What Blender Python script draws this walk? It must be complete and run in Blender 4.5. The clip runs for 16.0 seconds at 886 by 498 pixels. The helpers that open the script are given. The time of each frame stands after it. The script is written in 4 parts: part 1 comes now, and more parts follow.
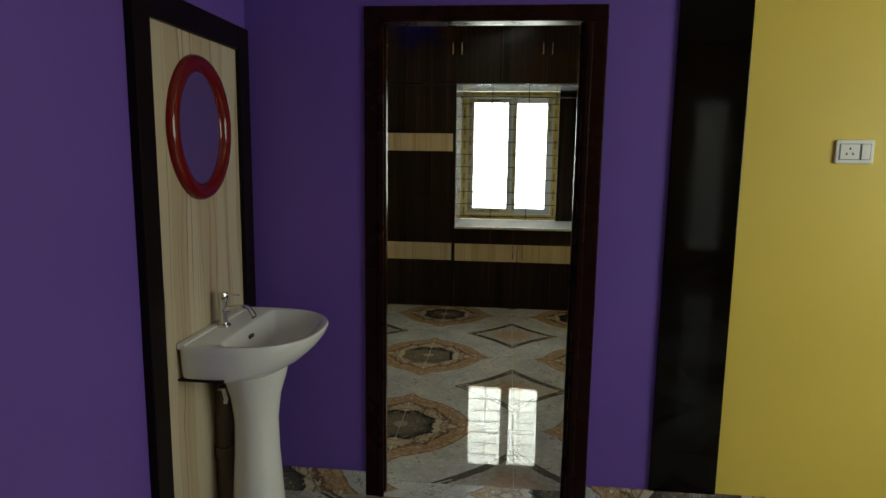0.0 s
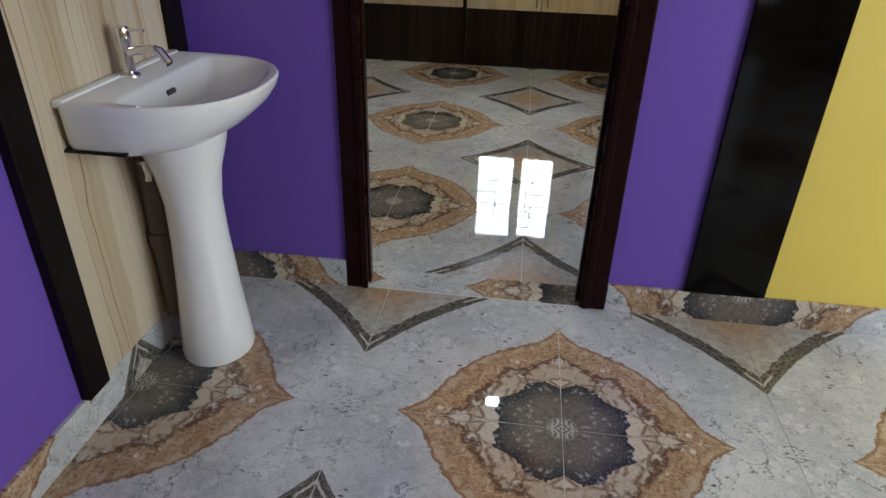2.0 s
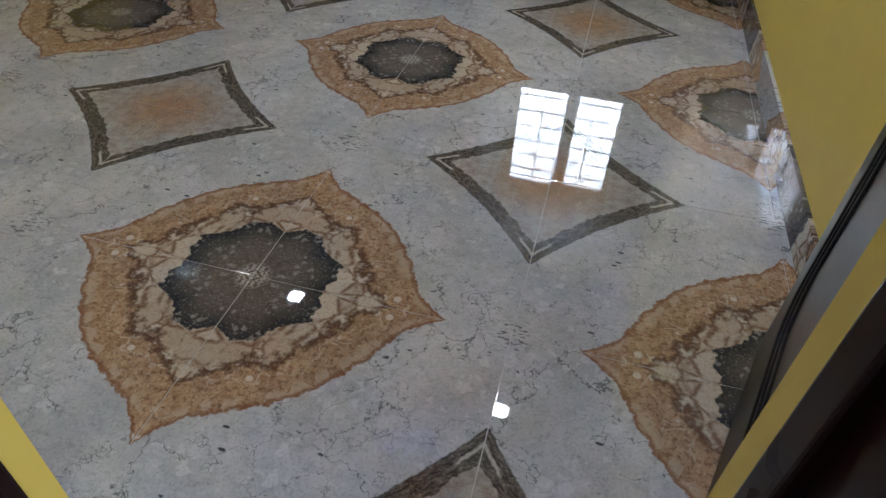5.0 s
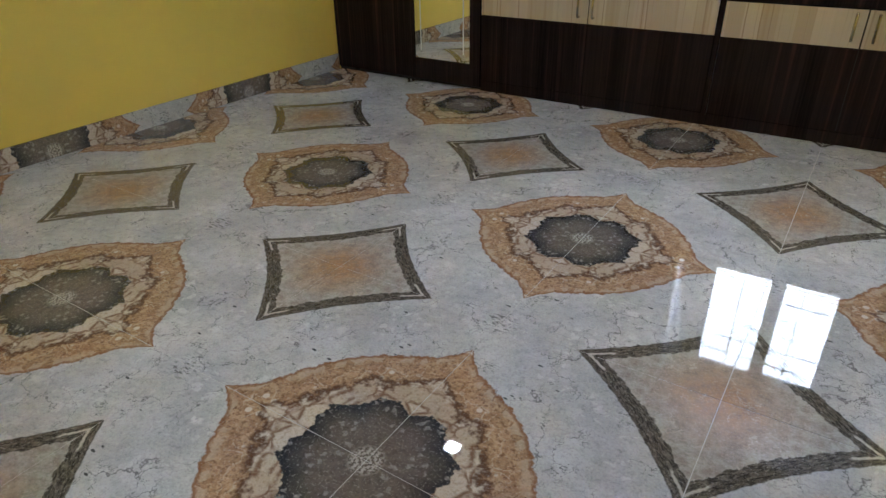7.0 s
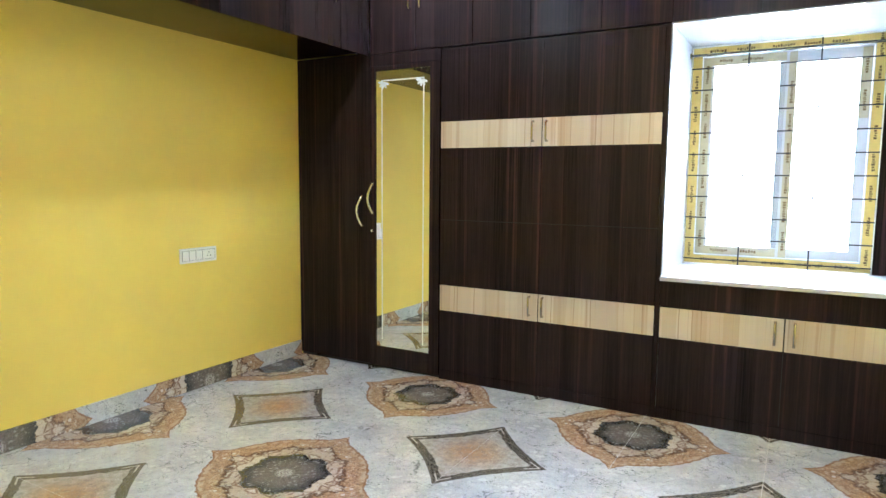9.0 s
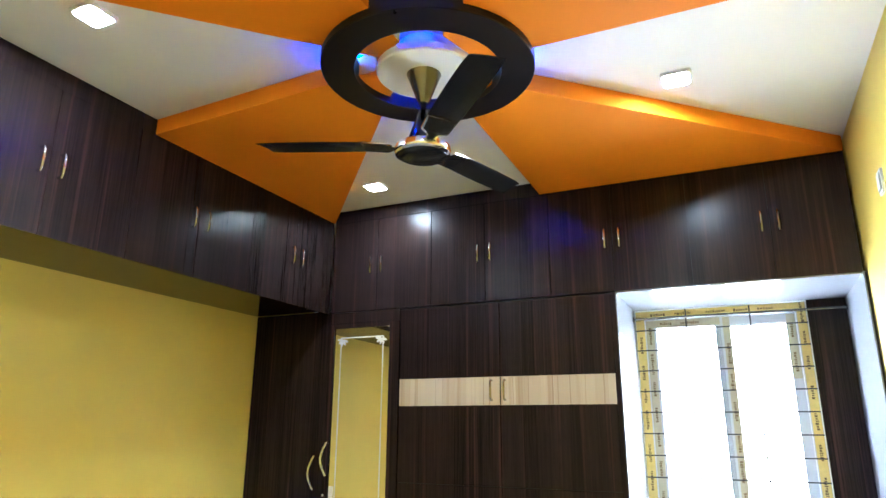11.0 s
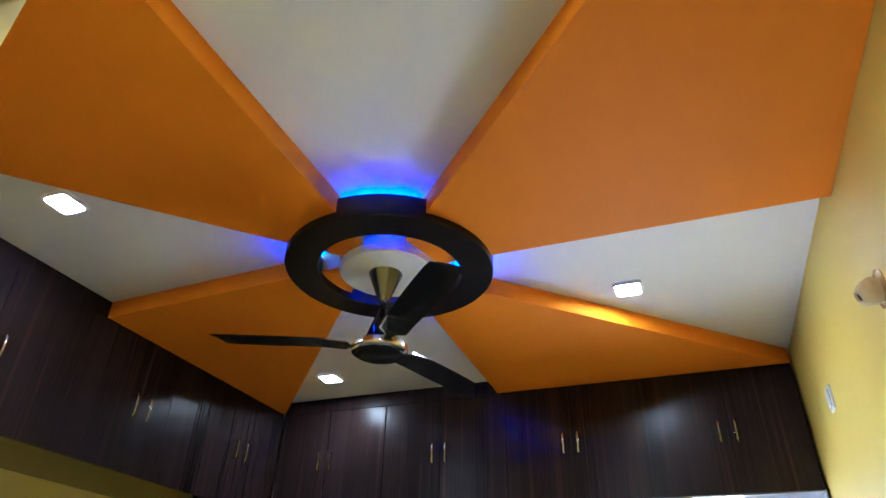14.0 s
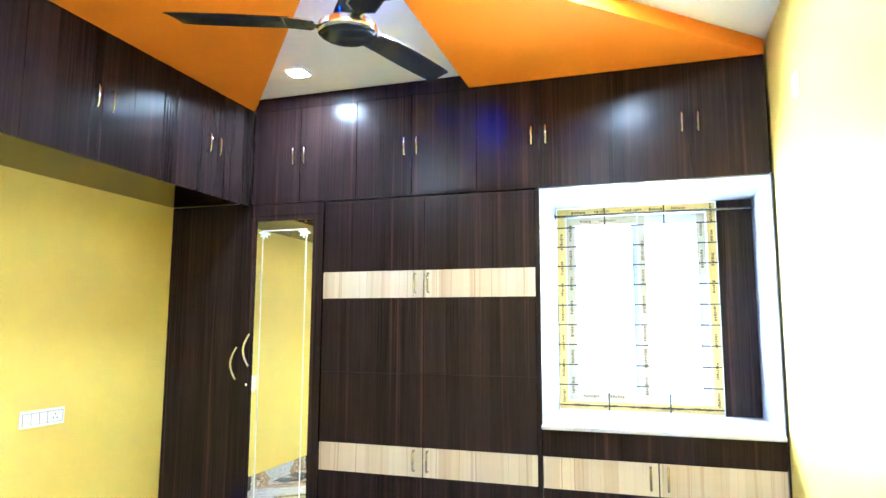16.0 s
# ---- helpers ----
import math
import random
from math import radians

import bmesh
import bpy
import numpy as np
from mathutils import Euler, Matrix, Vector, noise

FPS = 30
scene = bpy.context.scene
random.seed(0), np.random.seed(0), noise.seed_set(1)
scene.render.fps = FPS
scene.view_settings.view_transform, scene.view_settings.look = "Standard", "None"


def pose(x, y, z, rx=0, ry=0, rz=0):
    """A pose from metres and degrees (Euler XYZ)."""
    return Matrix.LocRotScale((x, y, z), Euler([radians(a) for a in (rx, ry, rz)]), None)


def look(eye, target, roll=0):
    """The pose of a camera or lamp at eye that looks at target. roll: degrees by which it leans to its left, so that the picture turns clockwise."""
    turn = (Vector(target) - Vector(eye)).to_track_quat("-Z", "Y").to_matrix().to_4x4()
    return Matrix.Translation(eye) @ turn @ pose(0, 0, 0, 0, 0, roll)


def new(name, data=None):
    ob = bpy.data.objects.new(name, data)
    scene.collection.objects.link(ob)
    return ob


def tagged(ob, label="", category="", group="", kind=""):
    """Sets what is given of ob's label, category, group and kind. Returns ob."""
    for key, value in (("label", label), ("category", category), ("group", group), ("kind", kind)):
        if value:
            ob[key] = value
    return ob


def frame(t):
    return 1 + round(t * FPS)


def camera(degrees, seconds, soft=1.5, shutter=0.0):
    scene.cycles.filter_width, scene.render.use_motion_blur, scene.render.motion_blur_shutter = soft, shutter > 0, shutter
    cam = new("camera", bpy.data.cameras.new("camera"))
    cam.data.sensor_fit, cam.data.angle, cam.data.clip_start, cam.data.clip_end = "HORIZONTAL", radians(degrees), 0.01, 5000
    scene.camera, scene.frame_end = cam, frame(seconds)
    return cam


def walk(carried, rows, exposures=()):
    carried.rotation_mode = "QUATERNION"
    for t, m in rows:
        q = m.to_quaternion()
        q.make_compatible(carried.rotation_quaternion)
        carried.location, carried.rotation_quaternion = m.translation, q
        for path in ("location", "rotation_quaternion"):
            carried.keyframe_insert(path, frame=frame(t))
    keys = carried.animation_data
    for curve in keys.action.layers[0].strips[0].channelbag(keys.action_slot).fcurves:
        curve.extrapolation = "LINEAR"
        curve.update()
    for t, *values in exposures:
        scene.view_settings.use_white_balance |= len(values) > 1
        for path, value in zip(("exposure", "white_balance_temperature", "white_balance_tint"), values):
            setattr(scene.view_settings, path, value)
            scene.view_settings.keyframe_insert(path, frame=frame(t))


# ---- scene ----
cam = camera(69.3, 16.0)
PATH = [
    (0, (0.544, -3.233, 1.444), (0.344, -1.265, 1.147), 0.8),
    (0.5, (0.556, -3.136, 1.372), (0.357, -1.213, 0.861), 0.6),
    (1, (0.59, -3.022, 1.336), (0.31, -1.169, 0.637), -0.6),
    (1.5, (0.589, -2.856, 1.278), (0.319, -1.064, 0.432), -0.1),
    (2, (0.545, -2.642, 1.265), (0.341, -0.911, 0.284), 1.7),
    (2.5, (0.504, -2.375, 1.21), (0.369, -0.713, 0.106), 2.2),
    (3, (0.504, -2.014, 1.189), (0.385, -0.397, 0.017), 1.9),
    (3.2, (0.488, -1.876, 1.179), (0.372, -0.284, -0.025), 1.8),
    (5.3, (0.66, -0.855, 1.009), (0.251, 0.586, -0.316), 3.7),
    (5.5, (0.65, -0.832, 1.0), (0.18, 0.591, -0.325), 3.8),
    (6, (0.658, -0.787, 0.977), (-0.068, 0.583, -0.286), 3.7),
    (6.5, (0.683, -0.752, 0.993), (-0.221, 0.595, -0.176), 1.9),
    (7, (0.696, -0.729, 1.068), (-0.275, 0.726, 0.1), -1.0),
    (7.5, (0.695, -0.733, 1.111), (-0.257, 0.845, 0.334), -1.2),
    (8, (0.69, -0.745, 1.162), (-0.246, 0.919, 0.566), -0.1),
    (8.5, (0.682, -0.763, 1.211), (-0.258, 0.953, 0.797), 0.4),
    (9, (0.685, -0.775, 1.254), (-0.291, 0.959, 1.045), 0.5),
    (9.2, (0.673, -0.793, 1.271), (-0.29, 0.955, 1.142), 0.6),
    (11.3, (0.629, -0.86, 1.338), (-0.155, 0.871, 1.965), 0.5),
    (11.5, (0.635, -0.86, 1.344), (-0.134, 0.855, 2.027), 0.8),
    (12, (0.639, -0.87, 1.377), (-0.069, 0.791, 2.237), 1.4),
    (12.5, (0.641, -0.886, 1.396), (-0.021, 0.69, 2.435), 2.0),
    (13, (0.628, -0.89, 1.409), (-0.002, 0.635, 2.539), 2.1),
    (13.5, (0.632, -0.874, 1.395), (0.005, 0.643, 2.537), 2.3),
    (14, (0.644, -0.865, 1.388), (0.034, 0.716, 2.451), 1.4),
    (14.5, (0.645, -0.855, 1.37), (0.033, 0.862, 2.193), 0.3),
    (15, (0.643, -0.838, 1.34), (0.03, 0.964, 1.956), 0.9),
    (15.5, (0.633, -0.833, 1.323), (0.024, 1.02, 1.764), 0.8),
    (16, (0.622, -0.825, 1.293), (0.011, 1.064, 1.532), 0.2),
]
EXPOSURES = [
    (0, -1.52, 7500, -4), (0.5, 0.1, 6500, 3), (1.0, 0.32, 6150, 5), (1.5, -0.1, 6150, 7), (2.5, -0.65, 6150, 9), (3.2, -0.7, 6100, 10), (5.5, -0.37, 5750, 12), (7.0, -0.05, 5650, 12), (8.0, 0.95, 5500, 10), (9.0, 1.3, 5450, 8),
    (11.5, 1.0, 5600, 9), (12.0, 0.9, 5700, 10), (12.5, 0.3, 5650, 12), (13.5, -0.05, 5350, 13), (14.0, 0.08, 5350, 13), (14.5, 0.65, 5450, 10), (15, 1.15, 5350, 9), (16, 2.15, 5000, 7),
]
walk(cam, [(t, look(eye, target, roll)) for t, eye, target, roll in PATH], EXPOSURES)

# ---- world, sun and large lights ----
world = bpy.data.worlds.new("sky")
scene.world = world
world.use_nodes = True
wn = world.node_tree
sky = wn.nodes.new("ShaderNodeTexSky")
sky.sky_type = "NISHITA"
sky.sun_disc = False
sky.sun_elevation = radians(52)
sky.sun_rotation = radians(200)
wn.links.new(sky.outputs[0], wn.nodes["Background"].inputs[0])
wn.nodes["Background"].inputs[1].default_value = 0.12

sun = new("sun", bpy.data.lights.new("sun", "SUN"))
sun.data.energy, sun.data.angle, sun.data.color = 3.0, radians(0.6), (1, 0.95, 0.88)
sun.matrix_world = look((0, 0, 0), (-0.2, 0.58, -0.79))


def area(name, eye, target, sx, sy, watts, color):
    ob = new(name, bpy.data.lights.new(name, "AREA"))
    ob.data.shape, ob.data.size, ob.data.size_y = "RECTANGLE", sx, sy
    ob.data.energy, ob.data.color = watts, color
    ob.matrix_world = look(eye, target)
    return ob


area("bedroom_window_daylight", (0.535, 3.53, 1.42), (0.535, 0.5, 1.42), 0.95, 1.27, 50, (0.84, 0.93, 1.0))
# Added fill at an assumed opening in the unseen part of the hall.
area("hall_east_fill", (3.62, -2.45, 1.5), (0.9, -1.6, 0.4), 1.7, 1.5, 118, (0.88, 0.95, 1.0))
# Weak added fill out of view, placed so the black strip mirrors it.
area("hall_south_fill", (2.975, -6.52, 1.2), (2.4, 0, 1.1), 0.35, 1.8, 4, (0.88, 0.95, 1.0))

# ---- materials ----


class X:
    """A number inside a node tree, with the usual arithmetic."""

    def __init__(self, nt, s):
        self.nt, self.s = nt, s

    def op(self, kind, *others):
        n = self.nt.nodes.new("ShaderNodeMath")
        n.operation = kind
        for i, v in enumerate((self, *others)):
            if isinstance(v, X):
                self.nt.links.new(v.s, n.inputs[i])
            else:
                n.inputs[i].default_value = v
        return X(self.nt, n.outputs[0])

    def __add__(self, o): return self.op("ADD", o)
    def __sub__(self, o): return self.op("SUBTRACT", o)
    def __mul__(self, o): return self.op("MULTIPLY", o)
    def __truediv__(self, o): return self.op("DIVIDE", o)
    def abs(self): return self.op("ABSOLUTE")
    def floor(self): return self.op("FLOOR")
    def ramp(self, a, b):
        """0 at a, 1 at b, clamped."""
        n = self.nt.nodes.new("ShaderNodeMapRange")
        n.clamp = True
        self.nt.links.new(self.s, n.inputs[0])
        n.inputs[1].default_value, n.inputs[2].default_value = a, b
        return X(self.nt, n.outputs[0])


def start(name, rough=0.5, metal=0.0):
    m = bpy.data.materials.new(name)
    m.use_nodes = True
    nt = m.node_tree
    b = nt.nodes["Principled BSDF"]
    b.inputs["Roughness"].default_value = rough
    b.inputs["Metallic"].default_value = metal
    return m, nt, b


def place(nt):
    g = nt.nodes.new("ShaderNodeNewGeometry")
    s = nt.nodes.new("ShaderNodeSeparateXYZ")
    nt.links.new(g.outputs["Position"], s.inputs[0])
    return g.outputs["Position"], [X(nt, o) for o in s.outputs]


def vec(nt, a, b, c=0.0):
    n = nt.nodes.new("ShaderNodeCombineXYZ")
    for i, v in enumerate((a, b, c)):
        if isinstance(v, X):
            nt.links.new(v.s, n.inputs[i])
        else:
            n.inputs[i].default_value = v
    return n.outputs[0]


def cloud(nt, at, scale, detail=3.0, rough=0.6):
    n = nt.nodes.new("ShaderNodeTexNoise")
    nt.links.new(at, n.inputs["Vector"])
    n.inputs["Scale"].default_value, n.inputs["Detail"].default_value, n.inputs["Roughness"].default_value = scale, detail, rough
    return X(nt, n.outputs[0])


def cells(nt, at, scale, feature="F1"):
    n = nt.nodes.new("ShaderNodeTexVoronoi")
    n.feature = feature
    nt.links.new(at, n.inputs["Vector"])
    n.inputs["Scale"].default_value = scale
    return n


def mix(nt, f, a, b):
    n = nt.nodes.new("ShaderNodeMix")
    n.data_type = "RGBA"
    if isinstance(f, X):
        nt.links.new(f.s, n.inputs[0])
    else:
        n.inputs[0].default_value = f
    for i, v in ((6, a), (7, b)):
        if isinstance(v, tuple):
            n.inputs[i].default_value = (*v, 1)
        else:
            nt.links.new(v, n.inputs[i])
    return n.outputs[2]


def bump(nt, b, h, strength=0.1, dist=0.002):
    n = nt.nodes.new("ShaderNodeBump")
    n.inputs["Strength"].default_value, n.inputs["Distance"].default_value = strength, dist
    nt.links.new(h.s, n.inputs["Height"])
    nt.links.new(n.outputs[0], b.inputs["Normal"])


def paint(name, c, rough=0.55, vary=0.08, grain=0.12, spec=0.4):
    """Rolled wall paint: faint roller grain and slow unevenness."""
    m, nt, b = start(name, rough)
    b.inputs["Specular IOR Level"].default_value = spec
    p, _ = place(nt)
    slow = cloud(nt, p, 1.7, 4).ramp(0.3, 0.7)
    low = tuple(v * (1 - vary) for v in c)
    nt.links.new(mix(nt, slow, low, c), b.inputs["Base Color"])
    fine = cloud(nt, p, 160, 2) + cloud(nt, p, 14, 2) * 0.8
    bump(nt, b, fine, grain, 0.0015)
    return m


def plain(name, c, rough=0.4, metal=0.0, vary=0.12, spec=0.5):
    m, nt, b = start(name, rough, metal)
    b.inputs["Specular IOR Level"].default_value = spec
    p, _ = place(nt)
    n = cloud(nt, p, 30, 3).ramp(0.3, 0.7)
    nt.links.new(mix(nt, n, tuple(v * (1 - vary) for v in c), c), b.inputs["Base Color"])
    r = cloud(nt, p, 9, 3) * 0.12 + (rough - 0.06)
    nt.links.new(r.s, b.inputs["Roughness"])
    return m


def glow(name, c, strength):
    m, nt, b = start(name)
    b.inputs["Base Color"].default_value = (*c, 1)
    b.inputs["Emission Color"].default_value = (*c, 1)
    b.inputs["Emission Strength"].default_value = strength
    return m


def dark_laminate(name, rough=0.27):
    """Wenge laminate: upright bands of different tone with reddish streaks."""
    m, nt, b = start(name, rough)
    b.inputs["Specular IOR Level"].default_value = 0.155
    p, (x, y, z) = place(nt)
    u = x + y
    wob = cloud(nt, vec(nt, u * 3.0, z * 0.6), 1.0, 2) * 0.02
    band = ((u + wob) / 0.085).floor()
    tone = cloud(nt, vec(nt, band * 7.31, band * 1.7), 1.0, 0).ramp(0.3, 0.7)
    streak = cloud(nt, vec(nt, u * 95.0, z * 1.3), 1.0, 4, 0.7).ramp(0.4, 0.72)
    thin = cloud(nt, vec(nt, u * 30.0, z * 0.35), 1.0, 3, 0.6).ramp(0.56, 0.70)
    pore = cloud(nt, vec(nt, u * 420.0, z * 9.0), 1.0, 2, 0.6).ramp(0.52, 0.68)
    c = mix(nt, tone, (0.0065, 0.0042, 0.0042), (0.0195, 0.0118, 0.0115))
    c = mix(nt, streak * 0.7, c, (0.036, 0.0205, 0.0185))
    c = mix(nt, thin * 0.6, c, (0.070, 0.030, 0.026))
    c = mix(nt, pore * 0.35, c, (0.003, 0.002, 0.002))
    nt.links.new(c, b.inputs["Base Color"])
    bump(nt, b, streak, 0.06, 0.001)
    return m


def light_laminate(name, width=0.075, bold=0.6, wave=0.035):
    """Pale zebra-wood laminate with upright brown grain."""
    m, nt, b = start(name, 0.35)
    p, (x, y, z) = place(nt)
    u = x + y
    wob = cloud(nt, vec(nt, u * 5.0, z * 1.1), 1.0, 3) * wave
    v = u + wob
    band = (v / width).floor()
    tone = cloud(nt, vec(nt, band * 3.3, band * 5.7), 1.0, 0).ramp(0.3, 0.7)
    line = cloud(nt, vec(nt, v * 26.0, z * 0.22), 1.0, 2, 0.55).ramp(0.56, 0.70)
    sharp = cloud(nt, vec(nt, v * 90.0 + 3.0, z * 0.3), 1.0, 2, 0.5).ramp(0.60, 0.68)
    fine = cloud(nt, vec(nt, v * 230.0, z * 2.0), 1.0, 3).ramp(0.4, 0.7)
    c = mix(nt, tone, (0.52, 0.42, 0.285), (0.64, 0.56, 0.425))
    c = mix(nt, line * bold, c, (0.40, 0.26, 0.145))
    c = mix(nt, sharp * bold, c, (0.26, 0.15, 0.08))
    c = mix(nt, fine * 0.18, c, (0.40, 0.27, 0.15))
    nt.links.new(c, b.inputs["Base Color"])
    return m


def tile_print(name, ox, oy, wall=""):
    """Polished tile with printed medallions and diamonds, 1.2 m from medallion to medallion."""
    m, nt, b = start(name, 0.06)
    b.inputs["IOR"].default_value = 1.52
    p, (x, y, z) = place(nt)
    if wall == "x":
        x, y = x, z
    elif wall == "y":
        x, y = y, z
    px, py = x - ox, y - oy
    at = vec(nt, px, py)

    def wrap(v, shift):
        w = (v + shift) / 1.2
        return ((w - w.floor()) - 0.5) * 1.2
    mx, my = wrap(px, 0.6).abs(), wrap(py, 0.6).abs()
    dx, dy = wrap(px, 0.0).abs(), wrap(py, 0.0).abs()
    sym = vec(nt, mx, my)
    rag = (cloud(nt, sym, 38, 4, 0.65) - 0.5)
    rag2 = (cloud(nt, sym, 15, 3, 0.6) - 0.5)

    def share(a, c):
        s = a + c
        d = (a - c) / (s + 0.0001)
        return s, (d * d) * -1.0 + 1.0
    s, q = share(mx, my)
    med = s / (q * q * 0.165 - q * 0.115 + 0.458) + rag * 0.085
    s2, q2 = share(dx, dy)
    dia = s2 / (q2 * -0.032 + 0.366) + rag * 0.07
    r = (mx * mx + my * my).op("SQRT")
    ang = my.op("ARCTAN2", mx)
    core = r / ((ang * 4.0).op("SINE").abs() * 0.028 + (ang * 4.0).op("COSINE") * -0.005 + 0.166) + rag2 * 0.16 + rag * 0.24

    # ground: pale grey breccia with pebbles, chips and hairline cracks
    slow = cloud(nt, at, 3.2, 6, 0.7).ramp(0.36, 0.66)
    g = mix(nt, slow, (0.41, 0.413, 0.422), (0.625, 0.625, 0.63))
    g = mix(nt, cloud(nt, at, 34, 6, 0.85).ramp(0.50, 0.64) * 0.5, g, (0.25, 0.25, 0.262))
    warp = vec(nt, px + (cloud(nt, at, 30, 2) - 0.5) * 0.05, py + (cloud(nt, at, 37, 2) - 0.5) * 0.05)
    for size, most, much in ((26, 0.56, 0.45), (55, 0.55, 0.4)):
        one = cells(nt, warp, size)
        peb = X(nt, one.outputs["Distance"])
        pick = X(nt, one.outputs["Color"]).ramp(0.62, 0.66) * cloud(nt, at, 5, 1).ramp(0.42, 0.56)
        g = mix(nt, peb.ramp(0.42, 0.34) * pick * much, g, (0.72, 0.725, 0.72))
    bent = vec(nt, px + (cloud(nt, at, 9, 4, 0.7) - 0.5) * 0.18, py + (cloud(nt, at, 11, 4, 0.7) - 0.5) * 0.18)
    for size, wide, keep in ((4.3, 0.010, 4.0), (9.0, 0.012, 6.5)):
        crack = X(nt, cells(nt, bent, size, "DISTANCE_TO_EDGE").outputs["Distance"])
        some = cloud(nt, at, keep, 2).ramp(0.46, 0.54)
        g = mix(nt, crack.ramp(wide, 0.002) * some * 0.85, g, (0.12, 0.12, 0.125))
    long = vec(nt, px * 1.0 + py * 0.35, py * 2.3)
    chip = X(nt, cells(nt, long, 15).outputs["Distance"])
    g = mix(nt, chip.ramp(0.14, 0.10) * cloud(nt, at, 7, 1).ramp(0.55, 0.57), g, (0.075, 0.078, 0.083))
    cx, cy = wrap(px, 0.0).abs(), wrap(py, 0.6).abs()
    ex, ey = wrap(px, 0.6).abs(), wrap(py, 0.0).abs()
    for a, c in ((cx, cy), (ex, ey)):
        mark = (a * a + c * c).op("SQRT") + rag2 * 0.05
        g = mix(nt, mark.ramp(0.06, 0.035) * cloud(nt, vec(nt, px * 1.0, py * 2.6), 46, 2).ramp(0.53, 0.60) * 0.8, g, (0.10, 0.10, 0.10))

    # medallion: rust border, cream field, dark rosette
    grit = cloud(nt, at, 85, 4, 0.75)
    rust = mix(nt, cloud(nt, sym, 26, 5, 0.75).ramp(0.38, 0.64), (0.33, 0.195, 0.105), (0.52, 0.355, 0.215))
    rust = mix(nt, grit.ramp(0.50, 0.62) * 0.8, rust, (0.16, 0.08, 0.04))
    dot = cells(nt, sym, 34)
    rust = mix(nt, X(nt, dot.outputs["Distance"]).ramp(0.34, 0.26) * X(nt, dot.outputs["Color"]).ramp(0.66, 0.70) * 0.9, rust, (0.66, 0.58, 0.48))
    shard = X(nt, cells(nt, vec(nt, s, mx - my), 24).outputs["Color"])
    rust = mix(nt, med.ramp(0.90, 0.94) * shard.ramp(0.45, 0.55) * 0.75, rust, (0.50, 0.39, 0.275))
    rust = mix(nt, med.ramp(0.965, 0.985) * 0.8, rust, (0.22, 0.095, 0.04))
    vein = X(nt, cells(nt, vec(nt, mx + rag * 0.05, my + rag * 0.05), 13, "DISTANCE_TO_EDGE").outputs["Distance"])
    rust = mix(nt, vein.ramp(0.02, 0.006) * (med - 0.80).abs().ramp(0.09, 0.05) * 0.7, rust, (0.60, 0.50, 0.38))
    blob = vec(nt, mx + rag * 0.02, my + rag * 0.02)
    stone = X(nt, cells(nt, blob, 19, "DISTANCE_TO_EDGE").outputs["Distance"])
    cream = mix(nt, X(nt, cells(nt, blob, 19).outputs["Color"]).ramp(0.2, 0.8), (0.46, 0.36, 0.265), (0.61, 0.53, 0.435))
    cream = mix(nt, stone.ramp(0.10, 0.015) * cloud(nt, sym, 16, 3).ramp(0.38, 0.52) * 0.9, cream, (0.17, 0.085, 0.045))
    cream = mix(nt, grit.ramp(0.52, 0.64) * 0.55, cream, (0.27, 0.17, 0.10))
    line = med + rag2 * 0.30 + rag * 0.06
    col = mix(nt, line.ramp(0.71, 0.70), rust, cream)
    edge = (line - 0.708).abs()
    col = mix(nt, edge.ramp(0.045, 0.014) * cloud(nt, sym, 22, 3).ramp(0.34, 0.5) * 0.88, col, (0.10, 0.045, 0.024))
    heart = mix(nt, core.ramp(0.97, 0.50), (0.030, 0.032, 0.037), (0.17, 0.14, 0.115))
    ray = (ang * 14.0).op("COSINE") * 0.5 + 0.5
    heart = mix(nt, ray * core.ramp(0.75, 0.3) * 0.35, heart, (0.06, 0.055, 0.05))
    fleck = cells(nt, vec(nt, mx + rag * 0.04, my + rag * 0.04), 52)
    heart = mix(nt, X(nt, fleck.outputs["Distance"]).ramp(0.42, 0.25) * X(nt, fleck.outputs["Color"]).ramp(0.55, 0.62) * 0.6, heart, (0.36, 0.34, 0.32))
    heart = mix(nt, grit.ramp(0.5, 0.7) * 0.5, heart, (0.02, 0.02, 0.02))
    col = mix(nt, core.ramp(1.015, 0.995), col, heart)
    col = mix(nt, r.ramp(0.046, 0.03) * cloud(nt, sym, 130, 1).ramp(0.45, 0.52) * 0.85, col, (0.50, 0.47, 0.43))
    out = mix(nt, med.ramp(1.006, 0.996), g, col)

    # diamond: dark slate frame round a buff field
    inner = vec(nt, dx, dy)
    buff = mix(nt, ((dx * dx + dy * dy).op("SQRT") + rag2 * 0.1).ramp(0.19, 0.05), (0.43, 0.405, 0.37), (0.42, 0.25, 0.13))
    buff = mix(nt, cloud(nt, inner, 24, 5, 0.75).ramp(0.42, 0.62) * 0.7, buff, (0.235, 0.19, 0.155))
    vein2 = X(nt, cells(nt, vec(nt, dx + rag2 * 0.12 + 0.31, dy + rag * 0.10 + 0.17), 9, "DISTANCE_TO_EDGE").outputs["Distance"])
    buff = mix(nt, vein2.ramp(0.016, 0.004) * cloud(nt, at, 14, 2).ramp(0.48, 0.58) * 0.6, buff, (0.60, 0.52, 0.42))
    slate = mix(nt, cloud(nt, vec(nt, (dx - dy) * 1.0, s2 * 4.0), 30, 5, 0.8).ramp(0.42, 0.62), (0.030, 0.026, 0.022), (0.20, 0.175, 0.14))
    dcol = mix(nt, (dia + rag * 0.08).ramp(0.80, 0.81), buff, slate)
    tip = (dx - dy).abs() / (s2 + 0.0001) + rag * 0.2
    dcol = mix(nt, (dia - 0.90).abs().ramp(0.022, 0.008) * tip.ramp(0.72, 0.78), dcol, (0.50, 0.46, 0.40))
